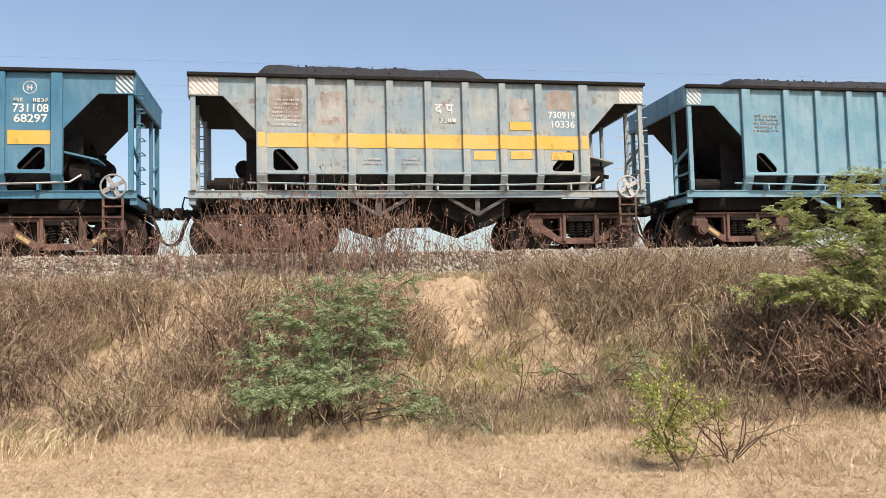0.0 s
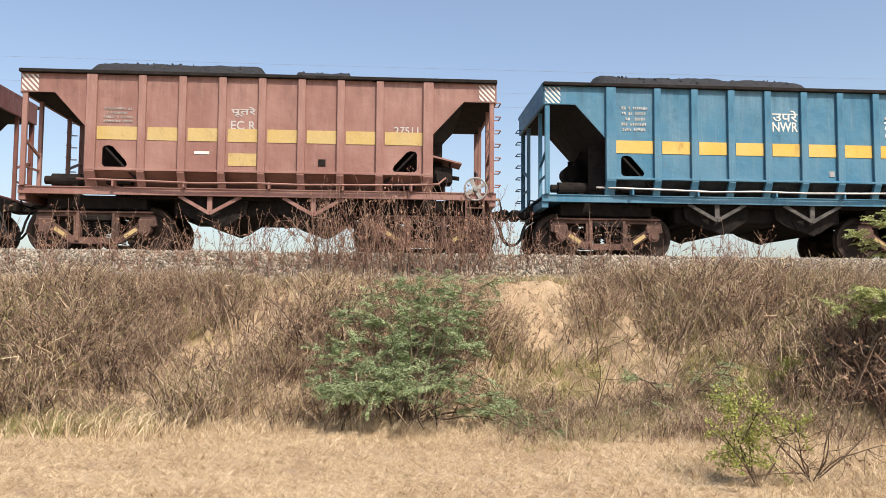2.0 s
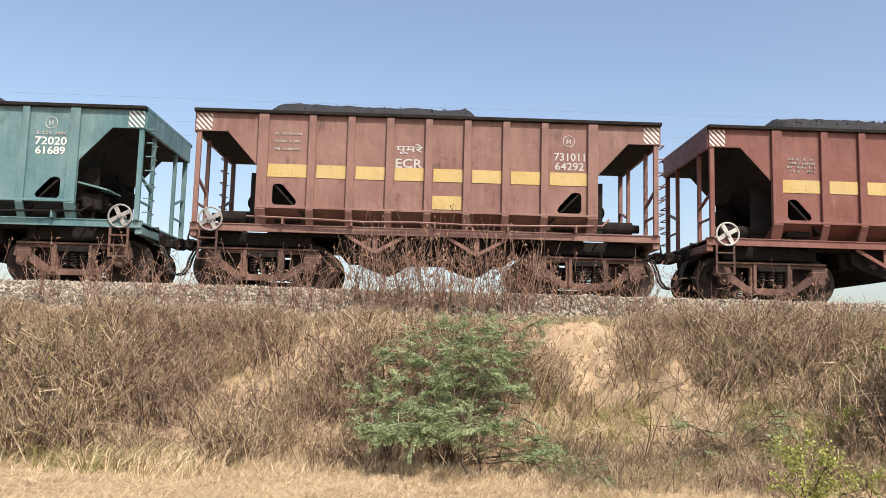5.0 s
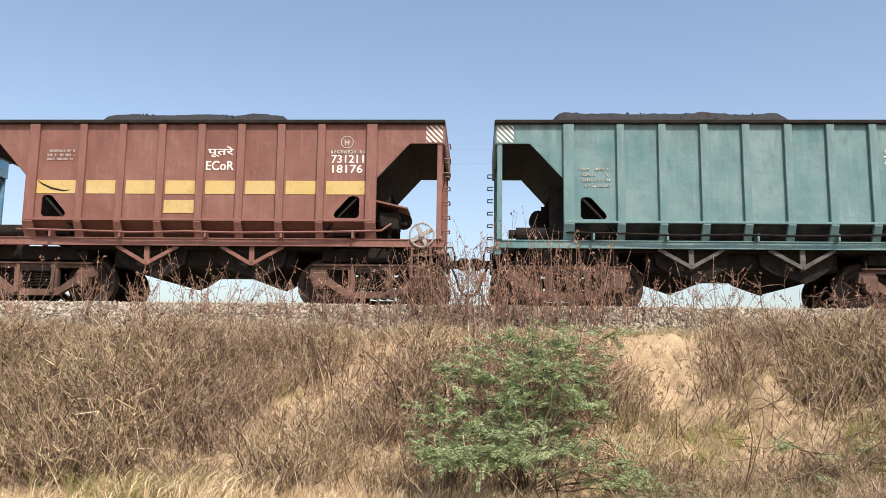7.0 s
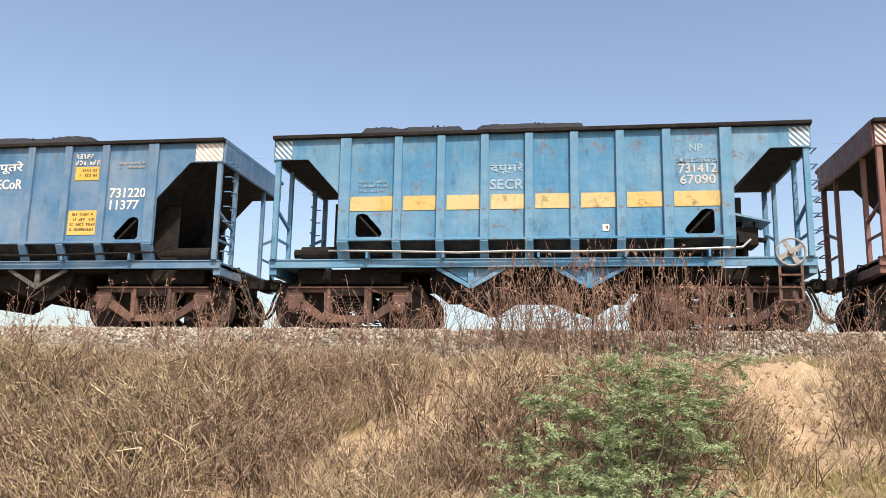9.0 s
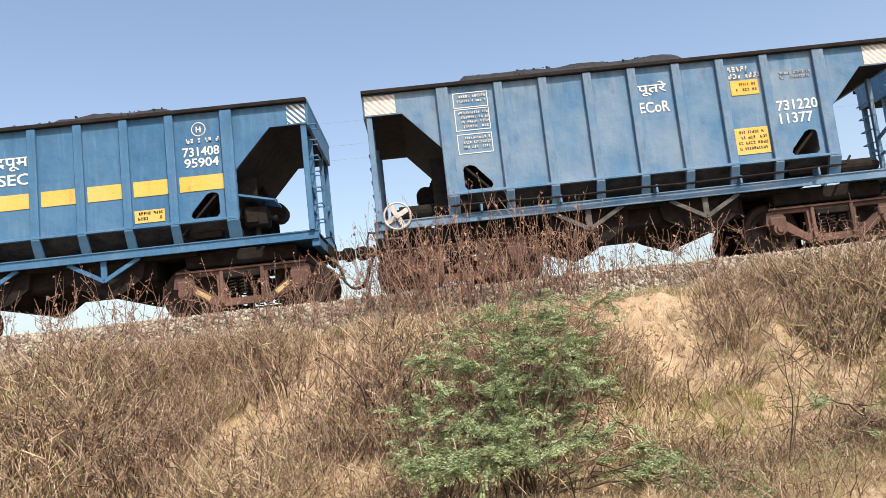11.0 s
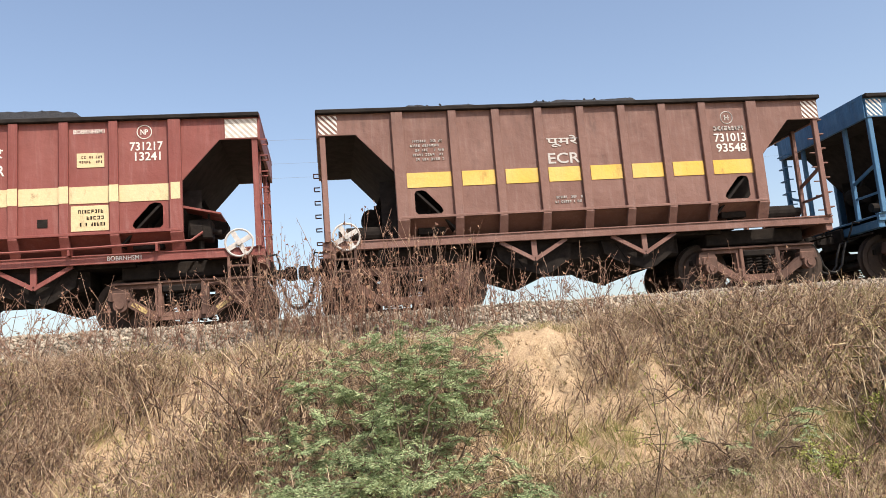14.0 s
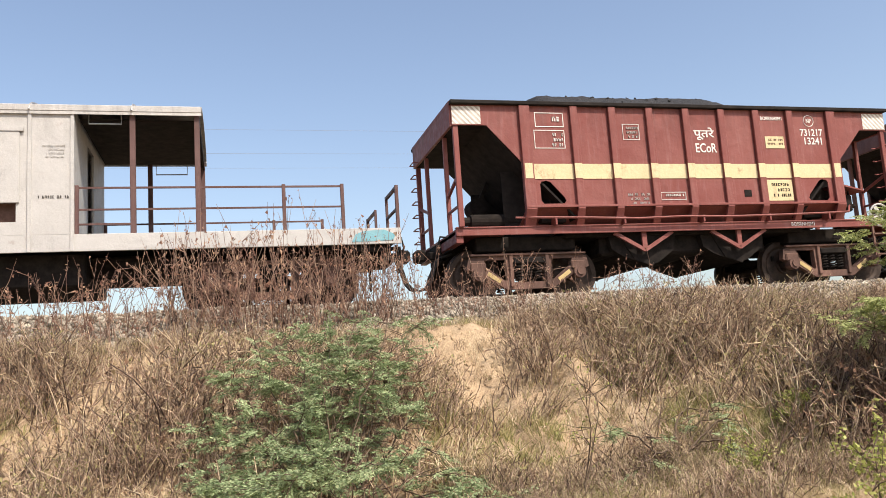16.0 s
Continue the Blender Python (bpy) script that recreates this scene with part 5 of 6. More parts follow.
def build_brush():
    kinds = [brush_variant(100 + k, 12, 0.85, 3, 0.24, 1.4) for k in range(8)]
    stems, leaves, pale, olive = Pile(), Pile(), Pile(), Pile()
    count = 0
    while count < 4000:
        if count < 2650:
            x, y = RNG.uniform(-10.8, 11.2), RNG.uniform(-8.3, -2.5)
        elif count < 3650:
            x, y = RNG.uniform(-9.5, -1.9), RNG.uniform(-8.4, -4.4)
        else:
            x, y = RNG.choice((-1, 1)) * RNG.uniform(12, 40), RNG.uniform(-8.6, -3.6)
        b = bare(x, y)
        if y < -4.0 and RNG.random() < 0.8 * smooth(0.02, 0.38, noise.noise((x * 1.25, y * 1.25 + 3, 44.0))):
            continue
        if y > -3.75 and RNG.random() < (0.9 if -2.6 < x < 3.5 else 0.72):
            continue
        if RNG.random() < 0.95 * b or (y < -7.4 and RNG.random() < (0.55 if x > -1 else 0.5)) or (x > 2.2 and y < -6.2 and RNG.random() < 0.62) or (-0.4 < x < 2.0 and y < -6.3 and RNG.random() < 0.7):
            continue
        count += 1
        tall = 0.42 + 0.30 * (0.5 + noise.noise((x * 0.5, y * 0.5, 4.0)))
        if x > 4.3:
            tall *= 1.08
        if x > 5.2 and y < -6.3:
            tall *= 1.2
        tall *= 1.0 - (0.42 if x > 3.6 else 0.70) * smooth(-5.6, -4.5, y)
        k = RNG.integers(0, 8)
        s = tall * RNG.uniform(0.75, 1.25)
        t, ln = RNG.uniform(0, 6.28), RNG.normal(0, 0.14, 2) + (0.05, -0.06)
        z = max(ground_z(x, y), bed_profile(y) if y > -3.8 else -9)
        scatter(pale if RNG.random() < (0.13 if x > -1.5 else 0.07) else stems, kinds[k][0], x, y, z, s, t, ln)
        fresh = noise.noise((x * 0.45 + 7, y * 0.7, 31.0)) + (0.25 if x < -3.5 else 0.0) + (0.2 if x > 4 else 0.0)
        scatter(olive if RNG.random() < 0.25 + fresh else leaves, kinds[k][1], x, y, z, s, t, ln)
    thicket = Pile()
    for _ in range(480):   # the tall thicket, its stems darkened for the shade under the big thorn bush
        x, y = RNG.uniform(6.5, 10.8), RNG.uniform(-9.6, -6.9)
        if y < -8.0 - 1.4 * smooth(6.2, 7.6, x):
            continue
        k, s, t, ln = RNG.integers(0, 8), RNG.uniform(0.7, 1.25), RNG.uniform(0, 6.28), RNG.normal(0, 0.15, 2)
        scatter(thicket, kinds[k][0], x, y, ground_z(x, y), s, t, ln)
        scatter(leaves, kinds[k][1], x, y, ground_z(x, y), s, t, ln)
    tagged(thicket.put("thicket", M_THICKET), "dense dark brown thicket with the thorn bush's shade in its colour", "brush", kind="stuff")
    for _ in range(330):   # low brown weeds before the bank
        x = RNG.uniform(1.6, 7.5)
        y = -7.5 - 2.0 * RNG.random() ** 1.8
        k, s, t, ln = RNG.integers(0, 8), RNG.uniform(0.18, 0.42), RNG.uniform(0, 6.28), RNG.normal(0, 0.25, 2)
        scatter(stems, kinds[k][0], x, y, ground_z(x, y), s, t, ln)
        scatter(olive if RNG.random() < 0.6 else leaves, kinds[k][1], x, y, ground_z(x, y), s, t, ln)
    tagged(stems.put("dry_brush", M_TWIG), "brown leafless wiry brush covering the bank", "brush", kind="stuff")
    for _ in range(150):   # thin dead stalks on the bare sand
        x, y = RNG.uniform(1.6, 4.2), RNG.uniform(-7.2, -4.2)
        scatter(pale if RNG.random() < 0.5 else stems, kinds[RNG.integers(0, 8)][0], x, y, ground_z(x, y), RNG.uniform(0.12, 0.3), RNG.uniform(0, 6.28), RNG.normal(0, 0.4, 2))
    tagged(pale.put("straw_stalks", M_STRAW), "pale dry stalks among the brush", "brush", kind="stuff")
    tagged(olive.put("olive_brush_leaves", M_GREENGRASS), "small yellowish-green leaves on the brush", "brush", kind="stuff")
    tagged(leaves.put("dry_brush_leaves", M_SEED), "withered brown leaves on the brush", "brush", kind="stuff")


def build_track_shrubs():
    """The taller shrubs that stand at the foot of the ballast, before the wheels."""
    rows = [(-1.05, 1.45), (-0.55, 1.5), (0.0, 1.6), (0.5, 1.65), (1.0, 1.5), (1.55, 1.6), (2.05, 1.45), (-2.1, 1.25), (-1.65, 1.1), (2.75, 1.15), (3.5, 1.05), (4.3, 1.1), (5.2, 0.95), (6.3, 1.0), (7.4, 1.0),
            (-2.8, 1.0), (-3.6, 1.05), (-4.3, 1.2), (-5.1, 1.15), (-5.9, 1.25), (-6.9, 1.1), (-8.2, 1.2), (-9.4, 1.0), (-10.6, 1.2)]
    rng = np.random.default_rng(77)
    for x, h in rows:
        y = -2.75 + rng.uniform(-0.3, 0.2)
        root = tagged(new("dry_shrub"), "tall leafless brown shrub beside the ballast", "shrub", "shrubs along the ballast")
        root.location = (x, y, bed_profile(y) - 0.03)
        st, lf = brush_variant(int(x * 10) + 500, 40 if h > 1.3 else 22, 0.8, 3, 0.2, 0.8)
        for name, arr, mat in (("brushwood", st, M_SHRUB), ("withered_foliage", lf, M_REDLEAF)):
            ob = soup(name, arr[0] * (0.92, 0.7, h), arr[1], mat)
            ob.parent = root
            ob["kind"] = "stuff"


def tuft_variant(seed, blades, spread, wide):
    rng = np.random.default_rng(seed)
    p = Pile()
    for _ in range(blades):
        a, t = rng.uniform(0, math.tau), rng.uniform(0.1, spread)
        d = np.array((math.cos(a) * t, math.sin(a) * t, 1.0))
        d /= np.linalg.norm(d)
        b = rng.normal(0, 0.12, 3) * (1, 1, 0)
        s = np.cross(d, (math.cos(a + 1), math.sin(a + 1), 0.2)) * wide
        ln = rng.uniform(0.5, 1.0)
        m = b + d * ln * 0.6
        tip = b + d * ln + (math.cos(a) * 0.2, math.sin(a) * 0.2, -0.12)
        if spread > 1:
            p.add([b - s, b + s, (m + tip) / 2], [(0, 1, 2)])
            continue
        p.add([b - s, b + s, m + s * 0.7, m - s * 0.7, tip], [(0, 1, 2), (0, 2, 3), (3, 2, 4)])
    return p.arrays()


def build_grass():
    short = [tuft_variant(200 + k, 11, 2.0, 0.034) for k in range(6)]
    tall = [tuft_variant(220 + k, 9, 0.7, 0.014) for k in range(6)]
    straw, green = Pile(), Pile()
    for _ in range(34000):
        x, y = RNG.uniform(-9.5, 10), RNG.uniform(-13.0, -7.2)
        scatter(straw, short[RNG.integers(0, 6)], x, y, ground_z(x, y) - 0.005, RNG.uniform(0.05, 0.12), RNG.uniform(0, 6.28), (0, 0), RNG.uniform(0.5, 1.1))
    for _ in range(9500):
        x, y = RNG.uniform(-9.5, 10.5), RNG.uniform(-8.7, -3.3)
        if RNG.random() < 0.8 * bare(x, y):
            continue
        g = noise.noise((x * 0.6 + 2, y * 0.6, 12.0)) + (0.42 if x > 2.2 and y < -5.2 else 0) + (0.3 if y > -4.0 and -1.5 < x < 4 else 0) + (0.2 if x < -3.0 and y < -6.8 else 0)
        big = 0.17 + 0.16 * max(0.0, noise.noise((x * 1.1, y * 1.1, 15.0)))
        scatter(green if g > 0.42 else straw, tall[RNG.integers(0, 6)], x, y, ground_z(x, y) - 0.01, big * RNG.uniform(0.6, 1.4), RNG.uniform(0, 6.28))
    for x0, x1, y0, y1, n in ((1.6, 7.5, -8.7, -5.6, 6500), (-8.5, -2.6, -8.6, -6.9, 1500), (-9.0, -1.5, -7.0, -4.6, 900), (-1.5, 4.0, -4.1, -3.3, 700), (3.0, 3.8, -6.6, -5.0, 160)):
        for _ in range(n):
            x, y = RNG.uniform(x0, x1), RNG.uniform(y0, y1)
            if noise.noise((x * 0.7 + 5, y * 0.7, 18.0)) < -0.05 or RNG.random() < 0.6 * bare(x, y):
                continue
            scatter(green, tall[RNG.integers(0, 6)], x, y, max(ground_z(x, y), bed_profile(y) if y > -3.8 else -9) - 0.01, RNG.uniform(0.12, 0.34), RNG.uniform(0, 6.28), RNG.normal(0, 0.25, 2))
    for _ in range(3800):   # weeds creeping out from the foot of the bank
        x = RNG.uniform(1.4, 7.0)
        y = -7.9 - 2.0 * RNG.random() ** 2
        if noise.noise((x * 0.9, y * 0.9, 27.0)) < -0.15:
            continue
        scatter(green if RNG.random() < 0.45 else straw, tall[RNG.integers(0, 6)], x, y, ground_z(x, y) - 0.01, RNG.uniform(0.10, 0.30) * (1.0 if y > -8.7 else 0.6), RNG.uniform(0, 6.28), RNG.normal(0, 0.4, 2))
    for _ in range(9000):   # uneven clumps in the trampled grass
        x, y = RNG.uniform(-9.5, 10), RNG.uniform(-12.8, -8.4)
        if noise.noise((x * 1.4, y * 1.4, 63.0)) < 0.0:
            continue
        scatter(straw, tall[RNG.integers(0, 6)], x, y, ground_z(x, y) - 0.01, RNG.uniform(0.05, 0.13), RNG.uniform(0, 6.28), RNG.normal(0, 0.7, 2))
    for _ in range(230):   # a clump of tall olive grass at the foot of the path
        x, y = RNG.normal(-3.2, 0.5), RNG.normal(-8.35, 0.28)
        scatter(green if RNG.random() < 0.35 else straw, tall[RNG.integers(0, 6)], x, y, ground_z(x, y) - 0.01, RNG.uniform(0.25, 0.5), RNG.uniform(0, 6.28), RNG.normal(0, 0.2, 2))
    for _ in range(700):   # a few tufts round the small shrubs
        x, y = RNG.normal(4.2, 0.9), RNG.normal(-11.0, 0.7)
        scatter(straw, tall[RNG.integers(0, 6)], x, y, ground_z(x, y) - 0.01, RNG.uniform(0.08, 0.22), RNG.uniform(0, 6.28), RNG.normal(0, 0.5, 2))
    for _ in range(3600):   # rougher straw where the bank begins
        x, y = RNG.uniform(-9.5, 10), -8.3 + RNG.normal(0, 0.55)
        if noise.noise((x * 0.8, y * 0.8, 21.0)) < -0.1:
            continue
        scatter(straw, tall[RNG.integers(0, 6)], x, y, ground_z(x, y) - 0.01, RNG.uniform(0.08, 0.24), RNG.uniform(0, 6.28), RNG.normal(0, 0.5, 2))
    for _ in range(12000):   # thinner cover further off
        x, y = RNG.normal(0, 17), RNG.uniform(-26, -7.5)
        scatter(straw, short[RNG.integers(0, 6)], x, y, ground_z(x, y) - 0.005, RNG.uniform(0.06, 0.16), RNG.uniform(0, 6.28), (0, 0), RNG.uniform(0.5, 1.1))
    litter = Pile()
    for _ in range(60000):
        x, y = RNG.uniform(-9.5, 10), RNG.uniform(-8.6, -3.4) if RNG.random() < 0.6 else RNG.uniform(-13, -8)
        if RNG.random() < 0.85 * bare(x, y) or (y < -8.6 and noise.noise((x * 0.9, y * 1.3, 51.0)) < -0.05):
            continue
        a, ln, w = RNG.uniform(0, math.tau), RNG.uniform(0.04, 0.16), RNG.uniform(0.002, 0.006)
        dx, dy = math.cos(a) * ln, math.sin(a) * ln
        z0, z1 = ground_z(x, y) + 0.012, ground_z(x + dx, y + dy) + RNG.uniform(0.0, 0.06)
        litter.add([(x - dy / ln * w, y + dx / ln * w, z0), (x + dy / ln * w, y - dx / ln * w, z0), (x + dx, y + dy, z1 + 0.01)], [(0, 1, 2)])
    tagged(litter.put("ground_litter", M_SEED), "fallen brown twigs and dead leaves", "litter", kind="stuff")
    tagged(straw.put("dry_grass", M_STRAW), "short trampled straw-coloured dry grass", "grass", kind="stuff")
    tagged(green.put("green_grass", M_GREENGRASS), "sparse yellowish-green grass tufts", "grass", kind="stuff")


def frond_variant(seed, pairs=9):
    """A feathery leaf 1 long along x: a thin rib with pairs of narrow leaflets."""
    rng = np.random.default_rng(seed)
    p = Pile()
    xs = np.linspace(0.08, 1.0, pairs)
    sag = lambda x: -0.22 * x * x
    p.add([(0, -0.01, 0), (0, 0.01, 0), (1, 0, sag(1))], [(0, 1, 2)])
    for x in xs:
        ln = 0.36 * (1 - 0.55 * abs(x - 0.45)) * rng.uniform(0.8, 1.15)
        for s in (-1, 1):
            b = np.array((x, 0, sag(x)))
            d = np.array((0.35, s, rng.normal(-0.1, 0.25)))
            d = d / np.linalg.norm(d) * ln
            w = np.array((0.065, 0, rng.normal(0, 0.03)))
            p.add([b, b + d * 0.5 + w, b + d, b + d * 0.5 - w], [(0, 1, 2), (0, 2, 3)])
    return p.arrays()


FRONDS = [frond_variant(300 + k) for k in range(6)]


def along_axis(v, pos, d, roll, s):
    d = Vector(d).normalized()
    q = d.to_track_quat("X", "Z")
    m = np.array((q.to_matrix() @ Matrix.Rotation(roll, 3, "X")))
    return (v * s) @ m.T + pos


def thorn_bush(label, base, limbs, seed, size, sprays, foliage):
    """A spiny acacia-like bush in flat layers. limbs: (tip, sag, leafiness) for each main branch."""
    rng = np.random.default_rng(seed)
    root = tagged(new("thorn_bush"), label, "bush")
    root.location = base
    crown = Pile()
    for tip, sag, leafy_part in limbs:
        tip = np.array(tip, float) - base
        ln = np.linalg.norm(tip)
        n = 10
        t = np.linspace(0, 1, n + 1)[:, None]
        start = np.array((rng.normal(0, 0.08), rng.normal(0, 0.08), -0.03))
        pts = start + (tip - start) * t + np.array((0, 0, 1.0)) * sag * (np.sin(t * math.pi)) + rng.normal(0, 0.03, (n + 1, 3)) * t
        limb = Pile()
        stick(limb, pts, 0.014, 0.004, 5)
        for _ in range(int(sprays * ln)):
            i = min(n, int(2 + (n - 1) * rng.random() ** 0.6))
            d0 = pts[i] - pts[i - 1]
            d0 /= np.linalg.norm(d0)
            d = d0 * (0.7, 0.7, 0.3) + rng.normal(0, 0.65, 3) * (1, 1, 0.22)
            tw, e = bent(rng, pts[i], d / np.linalg.norm(d), rng.uniform(0.15, 0.36), 5, 0.14, -0.02)
            stick(limb, tw, 0.0055, 0.002)
            if rng.random() > leafy_part * (0.45 + 0.55 * i / n):
                continue
            side = np.cross(e, (0, 0, 1.0))
            for j in range(1, 6):
                for k in (-1, 1):
                    dd = e * rng.uniform(0.3, 0.8) + k * side * rng.uniform(0.5, 1.0) + (0, 0, rng.normal(-0.05, 0.16))
                    v, f = FRONDS[rng.integers(0, 6)]
                    crown.add(along_axis(v, tw[j] + rng.normal(0, 0.012, 3), dd, rng.normal(0, 0.35), size * rng.uniform(0.7, 1.25)), f)
        ob = limb.put("branch", M_BARK)
        ob.parent = root
    ob = crown.put("crown", foliage)
    ob.parent = root
    ob["label"] = "feathery dull green leaves"
    ob["kind"] = "stuff"


def build_bushes():
    thorn_bush("spreading green thorn bush at the foot of the bank", (0.50, -7.85, -2.45), [
        ((-0.50, -8.3, -1.98), 0.18, 1.2), ((-0.38, -8.65, -1.98), 0.2, 1.3), ((-0.12, -8.9, -2.0), 0.22, 1.3), ((0.12, -8.9, -1.92), 0.2, 1.2), ((0.5, -8.95, -1.95), 0.2, 1.2), ((0.9, -8.8, -1.9), 0.2, 1.0), ((0.25, -8.5, -1.78), 0.2, 1.0),
        ((-0.58, -7.7, -1.62), 0.16, 1.0), ((-0.4, -7.5, -1.52), 0.14, 0.9), ((-0.15, -7.9, -1.5), 0.12, 0.9), ((0.2, -8.0, -1.42), 0.1, 0.9),
        ((-0.32, -7.2, -1.15), 0.14, 1.0), ((-0.1, -7.3, -1.05), 0.12, 1.0), ((0.2, -7.3, -1.05), 0.1, 1.0), ((0.5, -7.4, -1.12), 0.1, 0.9),
        ((0.3, -7.0, -0.80), 0.1, 0.9), ((0.65, -6.9, -0.72), 0.08, 0.9), ((0.95, -6.8, -0.62), 0.06, 0.8), ((1.25, -6.8, -0.70), 0.1, 0.8), ((1.55, -6.8, -0.68), 0.12, 0.7), ((0.8, -7.1, -1.0), 0.06, 0.8),
        ((1.35, -7.0, -1.08), 0.12, 0.5), ((1.5, -7.4, -1.6), 0.14, 0.45), ((1.2, -7.8, -1.5), 0.12, 0.6), ((1.0, -7.6, -1.1), 0.1, 0.7), ((1.4, -8.0, -1.92), 0.14, 0.5),
        ((1.4, -8.45, -2.26), 0.16, 0.7), ((1.8, -8.6, -2.34), 0.14, 0.6), ((2.2, -8.7, -2.38), 0.14, 0.55), ((1.7, -8.3, -2.15), 0.16, 0.5), ((2.05, -8.9, -2.42), 0.12, 0.5)], 41, 0.096, 13, M_LEAF)
    thorn_bush("low sprawling green thorn shoots among dry weeds", (3.95, -7.7, -2.2), [
        ((3.2, -7.7, -1.92), 0.1, 0.5), ((3.55, -8.0, -1.95), 0.1, 0.5), ((4.3, -7.6, -1.75), 0.12, 0.6), ((4.75, -7.8, -1.9), 0.12, 0.5), ((3.3, -8.3, -2.2), 0.1, 0.5), ((4.4, -8.2, -2.1), 0.1, 0.4), ((5.0, -7.3, -1.7), 0.1, 0.4)], 47, 0.085, 9, M_LEAF)
    thorn_bush("tall green thorn bush with drooping feathery branches", (9.3, -7.6, -2.45), [
        ((6.45, -8.0, -0.02), 0.3, 0.5), ((6.7, -8.1, 0.12), 0.3, 0.8), ((7.0, -8.0, 0.22), 0.3, 0.9), ((7.35, -8.3, 0.30), 0.25, 1.0), ((7.6, -8.0, 0.42), 0.25, 1.0), ((8.1, -8.2, 0.5), 0.2, 1.0),
        ((6.9, -8.2, -0.25), 0.35, 0.8), ((7.3, -8.4, -0.30), 0.3, 0.9), ((7.7, -8.5, -0.15), 0.3, 0.9), ((8.3, -8.6, 0.2), 0.3, 0.9),
        ((6.05, -8.1, -0.98), 0.4, 0.6), ((6.35, -8.2, -0.75), 0.4, 0.8), ((6.7, -8.4, -1.0), 0.4, 0.9), ((7.0, -8.5, -0.82), 0.35, 0.9), ((7.5, -8.6, -1.05), 0.3, 0.8), ((7.9, -8.6, -0.7), 0.3, 0.9), ((6.6, -7.9, -0.85), 0.4, 0.8),
        ((8.6, -7.9, 0.8), 0.15, 0.6), ((9.2, -7.6, 1.2), 0.1, 0.7), ((10.2, -7.4, 1.0), 0.2, 0.8), ((10.9, -7.8, 0.3), 0.3, 0.8), ((8.9, -8.7, -0.5), 0.3, 0.8), ((9.8, -8.6, 0.1), 0.3, 0.8)], 43, 0.12, 11, M_LEAFY)


def leaf_shrub(label, base, seed, stems, height, leaves, mat, spread=0.6):
    """A small broad-leaved shrub on a few bare crooked stems."""
    rng = np.random.default_rng(seed)
    root = tagged(new("leafy_shrub"), label, "shrub")
    root.location = base
    crown = Pile()
    for _ in range(stems):
        st = Pile()
        a = rng.uniform(0, math.tau)
        pts, d = bent(rng, (0, 0, -0.02), (math.cos(a) * spread, math.sin(a) * spread, 1), height * rng.uniform(0.7, 1.0), 6, 0.2, 0.05)
        stick(st, pts, 0.009, 0.003, 5)
        for _ in range(9):
            i = rng.integers(2, 7)
            dd = d * 0.5 + rng.normal(0, 0.7, 3)
            tw, e = bent(rng, pts[i], dd / np.linalg.norm(dd), height * rng.uniform(0.15, 0.35), 3, 0.25)
            stick(st, tw, 0.004, 0.002)
            for _ in range(leaves):
                p = tw[rng.integers(1, 4)] + rng.normal(0, 0.02, 3)
                u = rng.normal(0, 1, 3)
                u = u / np.linalg.norm(u) * rng.uniform(0.018, 0.034)
                w = np.cross(u, rng.normal(0, 1, 3))
                w = w / (np.linalg.norm(w) + 1e-9) * 0.011
                crown.add([p, p + u * 0.5 + w, p + u, p + u * 0.5 - w], [(0, 1, 2), (0, 2, 3)])
        ob = st.put("stem", M_BARK)
        ob.parent = root
    if leaves:
        ob = crown.put("leaves", mat)
        ob.parent = root
        ob["kind"] = "stuff"


def build_shrubs():
    leaf_shrub("small lime-green leafy shrub on crooked stems", (3.32, -11.5, -2.5), 61, 6, 0.92, 46, M_LIME, 0.65)
    leaf_shrub("bare twiggy shrub standing in dry grass", (3.85, -11.35, -2.5), 62, 8, 0.75, 2, M_SEED, 0.8)
    leaf_shrub("small lime-green leafy sapling in dry grass", (4.35, -8.4, -2.48), 63, 5, 0.5, 15, M_LIME)
    leaf_shrub("slender green sapling with a few leaves", (2.75, -8.3, -2.48), 64, 2, 1.3, 5, M_LIME, 0.25)
    leaf_shrub("low lime-green shrub at the foot of the bank", (5.6, -7.4, -2.2), 65, 6, 0.6, 26, M_LIME)


def build_pylon():
    """A far lattice mast beyond the line."""
    root = tagged(new("power_pylon"), "distant grey lattice steel power pylon", "pylon")
    root.location = (73.7, 150, -2.6)
    mat = grained("galvanised_lattice", (0.30, 0.31, 0.32), (0.42, 0.43, 0.44), 2, 0.6, 0.3)
    h = 39.3
    wide = lambda z: 2.6 * (1 - z / h) + 0.45
    for sx, sy in ((-1, -1), (1, -1), (1, 1), (-1, 1)):
        shape("leg", mat, root, lambda bm: bar_bm(bm, (sx * wide(0), sy * wide(0), 0), (sx * wide(h), sy * wide(h), h), 0.16), f"pylon_leg{sx}{sy}")
    z = 0.0
    while z < h - 1.5:
        z1 = min(h, z + 1.1 * wide(z) + 0.7)
        def cross(bm):
            a, b = wide(z), wide(z1)
            for s in (-1, 1):
                for t in (-1, 1):
                    bar_bm(bm, (-s * a, t * a, z), (s * b, t * b, z1), 0.09)
                    bar_bm(bm, (t * a, -s * a, z), (t * b, s * b, z1), 0.09)
        shape("lattice_brace", mat, root, cross, f"pylon_cross{z:.1f}")
        z = z1
    for z, w in ((h - 2.0, 3.2), (h - 5.5, 4.2), (h - 9.0, 3.6)):
        shape("cross_arm", mat, root, lambda bm: (bar_bm(bm, (-w, 0, z), (w, 0, z), 0.14), bar_bm(bm, (-w, 0, z), (0, 0, z + 1.2), 0.1), bar_bm(bm, (w, 0, z), (0, 0, z + 1.2), 0.1)), f"pylon_arm{z:.1f}")


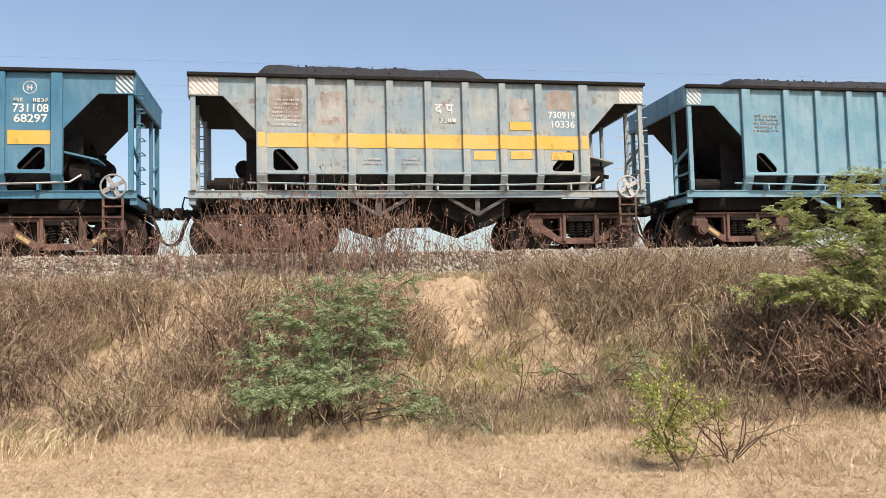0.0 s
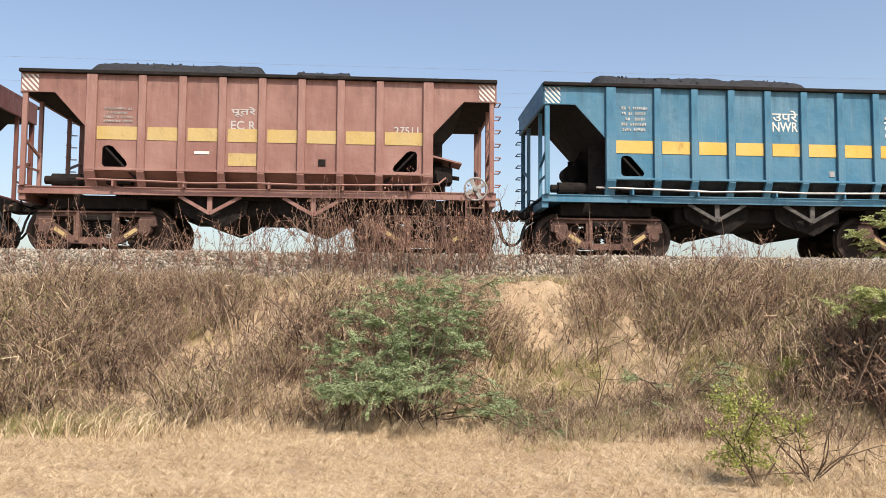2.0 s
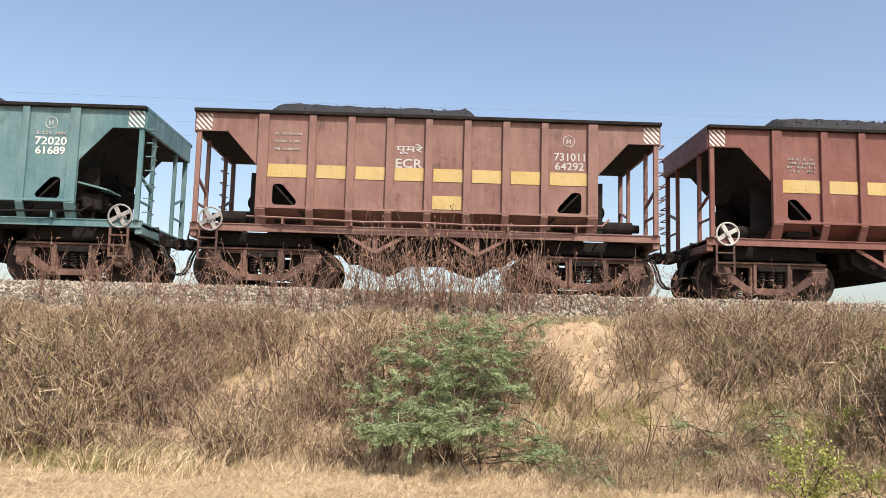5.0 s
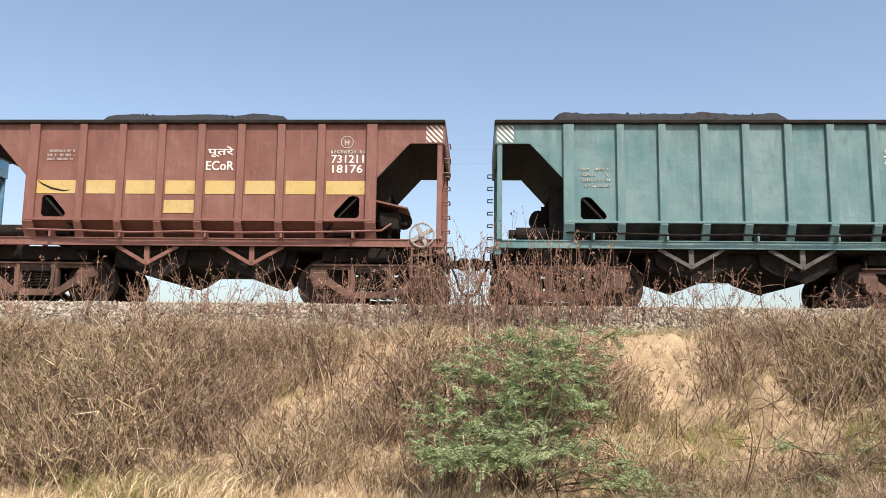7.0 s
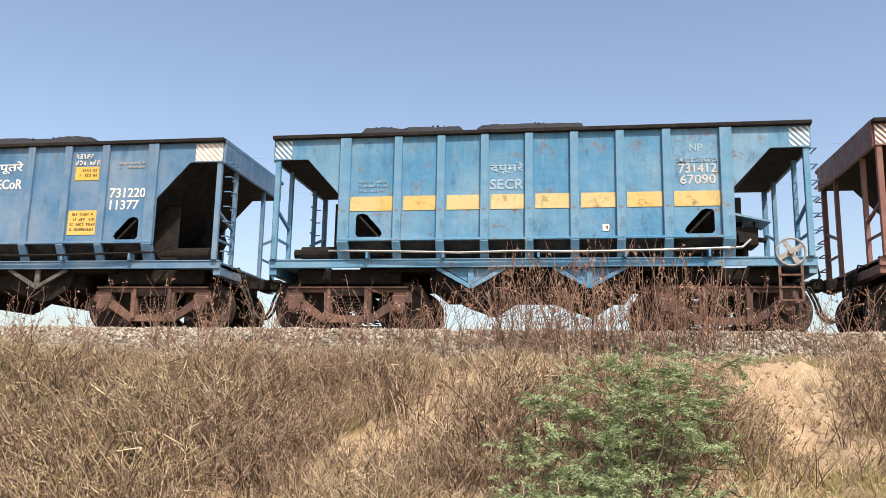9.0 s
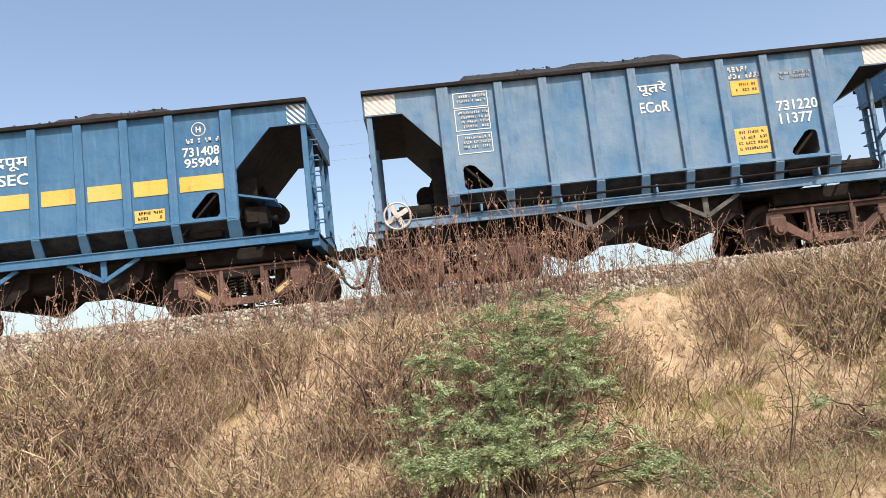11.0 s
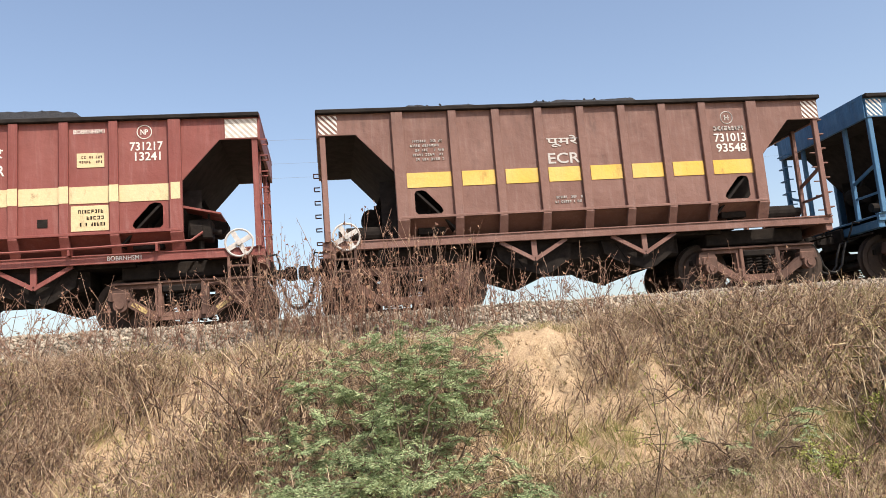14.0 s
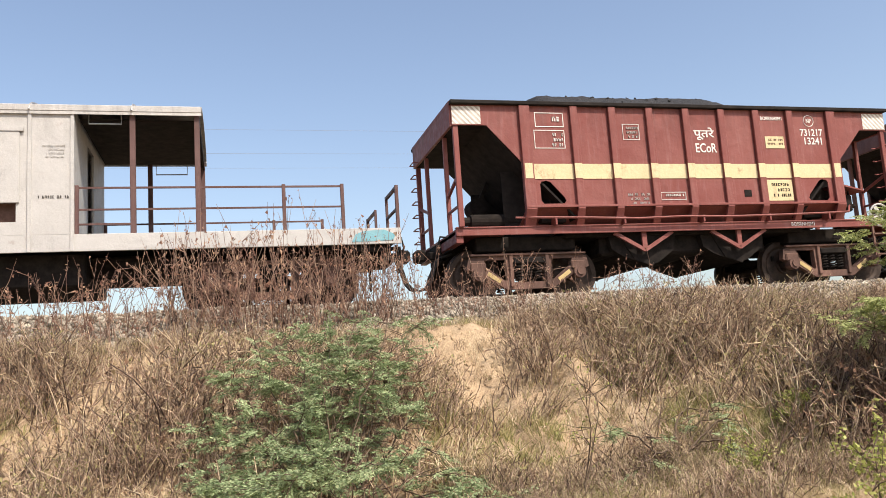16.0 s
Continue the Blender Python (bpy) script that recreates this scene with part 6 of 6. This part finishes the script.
def build_clods():
    """Crumbs and clods of earth on the washed-out face."""
    cube = np.array([(x, y, z) for x in (-1, 1) for y in (-1, 1) for z in (-1, 1)], float)
    fac = [(0, 1, 3), (0, 3, 2), (4, 6, 7), (4, 7, 5), (0, 4, 5), (0, 5, 1), (2, 3, 7), (2, 7, 6), (0, 2, 6), (0, 6, 4), (1, 5, 7), (1, 7, 3)]
    pile = Pile()
    for _ in range(1300):
        if RNG.random() < 0.5:
            x, y = RNG.normal(2.9, 0.7), RNG.uniform(-7.4, -4.3)
        else:
            x, y = RNG.uniform(-7, 8), RNG.uniform(-8.6, -4)
        s = RNG.uniform(0.006, 0.02) * (1.7 if RNG.random() < 0.04 else 0.8)
        p = cube * RNG.uniform(0.45, 1.0, (8, 1)) * s * RNG.uniform(0.7, 1.4, 3)
        a = RNG.uniform(0, 6.28)
        p = np.stack([p[:, 0] * math.cos(a) - p[:, 1] * math.sin(a), p[:, 0] * math.sin(a) + p[:, 1] * math.cos(a), p[:, 2]], 1)
        pile.add(p + (x, y, ground_z(x, y) + s * 0.3), fac)
    tagged(pile.put("earth_clods", M_GROUND), "small crumbling clods of sandy earth", "earth", kind="stuff")


def build_power_line():
    """Three thin conductors far beyond the track."""
    root = tagged(new("power_line"), "faint grey overhead power cables against the sky", "power line")
    root.location = (0, 60, 0)
    mat = grained("aluminium_cable", (0.20, 0.21, 0.23), (0.30, 0.31, 0.33), 2, 0.5, 0.4)
    for z in (22.3, 20.0, 18.6):
        shape("cable", mat, root, lambda bm: tube_bm(bm, [(x, 0, z + 0.4 * (x / 80) ** 2) for x in range(-160, 161, 20)], 0.009, 4), f"cable{z}")
    for x in (-160, 160):
        shape("mast", mat, root, lambda bm: (bar_bm(bm, (x, 0.2, -2.7), (x, 0.2, 24.2), 0.2, sides=8), bar_bm(bm, (x, 0.2, 23.9), (x, -0.2, 23.9), 0.12), bar_bm(bm, (x, 0.2, 21.6), (x, -0.2, 21.6), 0.12), bar_bm(bm, (x, 0.2, 20.2), (x, -0.2, 20.2), 0.12)), f"mast{x}")


build_pylon()
build_power_line()
build_clods()
build_brush()
build_track_shrubs()
build_grass()
build_bushes()
build_shrubs()


# ---- what moves ----
def along(t):
    """Where the rear end of the first whole wagon stands at t seconds."""
    u = (t - 8) / 8
    return -0.486 + 7.718 * t - 1.872 * u * u - 0.368 * u ** 3


def motions():
    for thing, back in MOVING:
        walk(thing, [(t, pose(along(t) + back, 0, 0)) for t in np.linspace(0, 16, 17)])
    steps = [k / 15 for k in range(241)]
    for w, x in WHEELS:
        walk(w, [(t, pose(x, 0, 0.5) @ Matrix.Rotation((along(t) - along(0)) / 0.5, 4, "Y")) for t in steps])


motions()
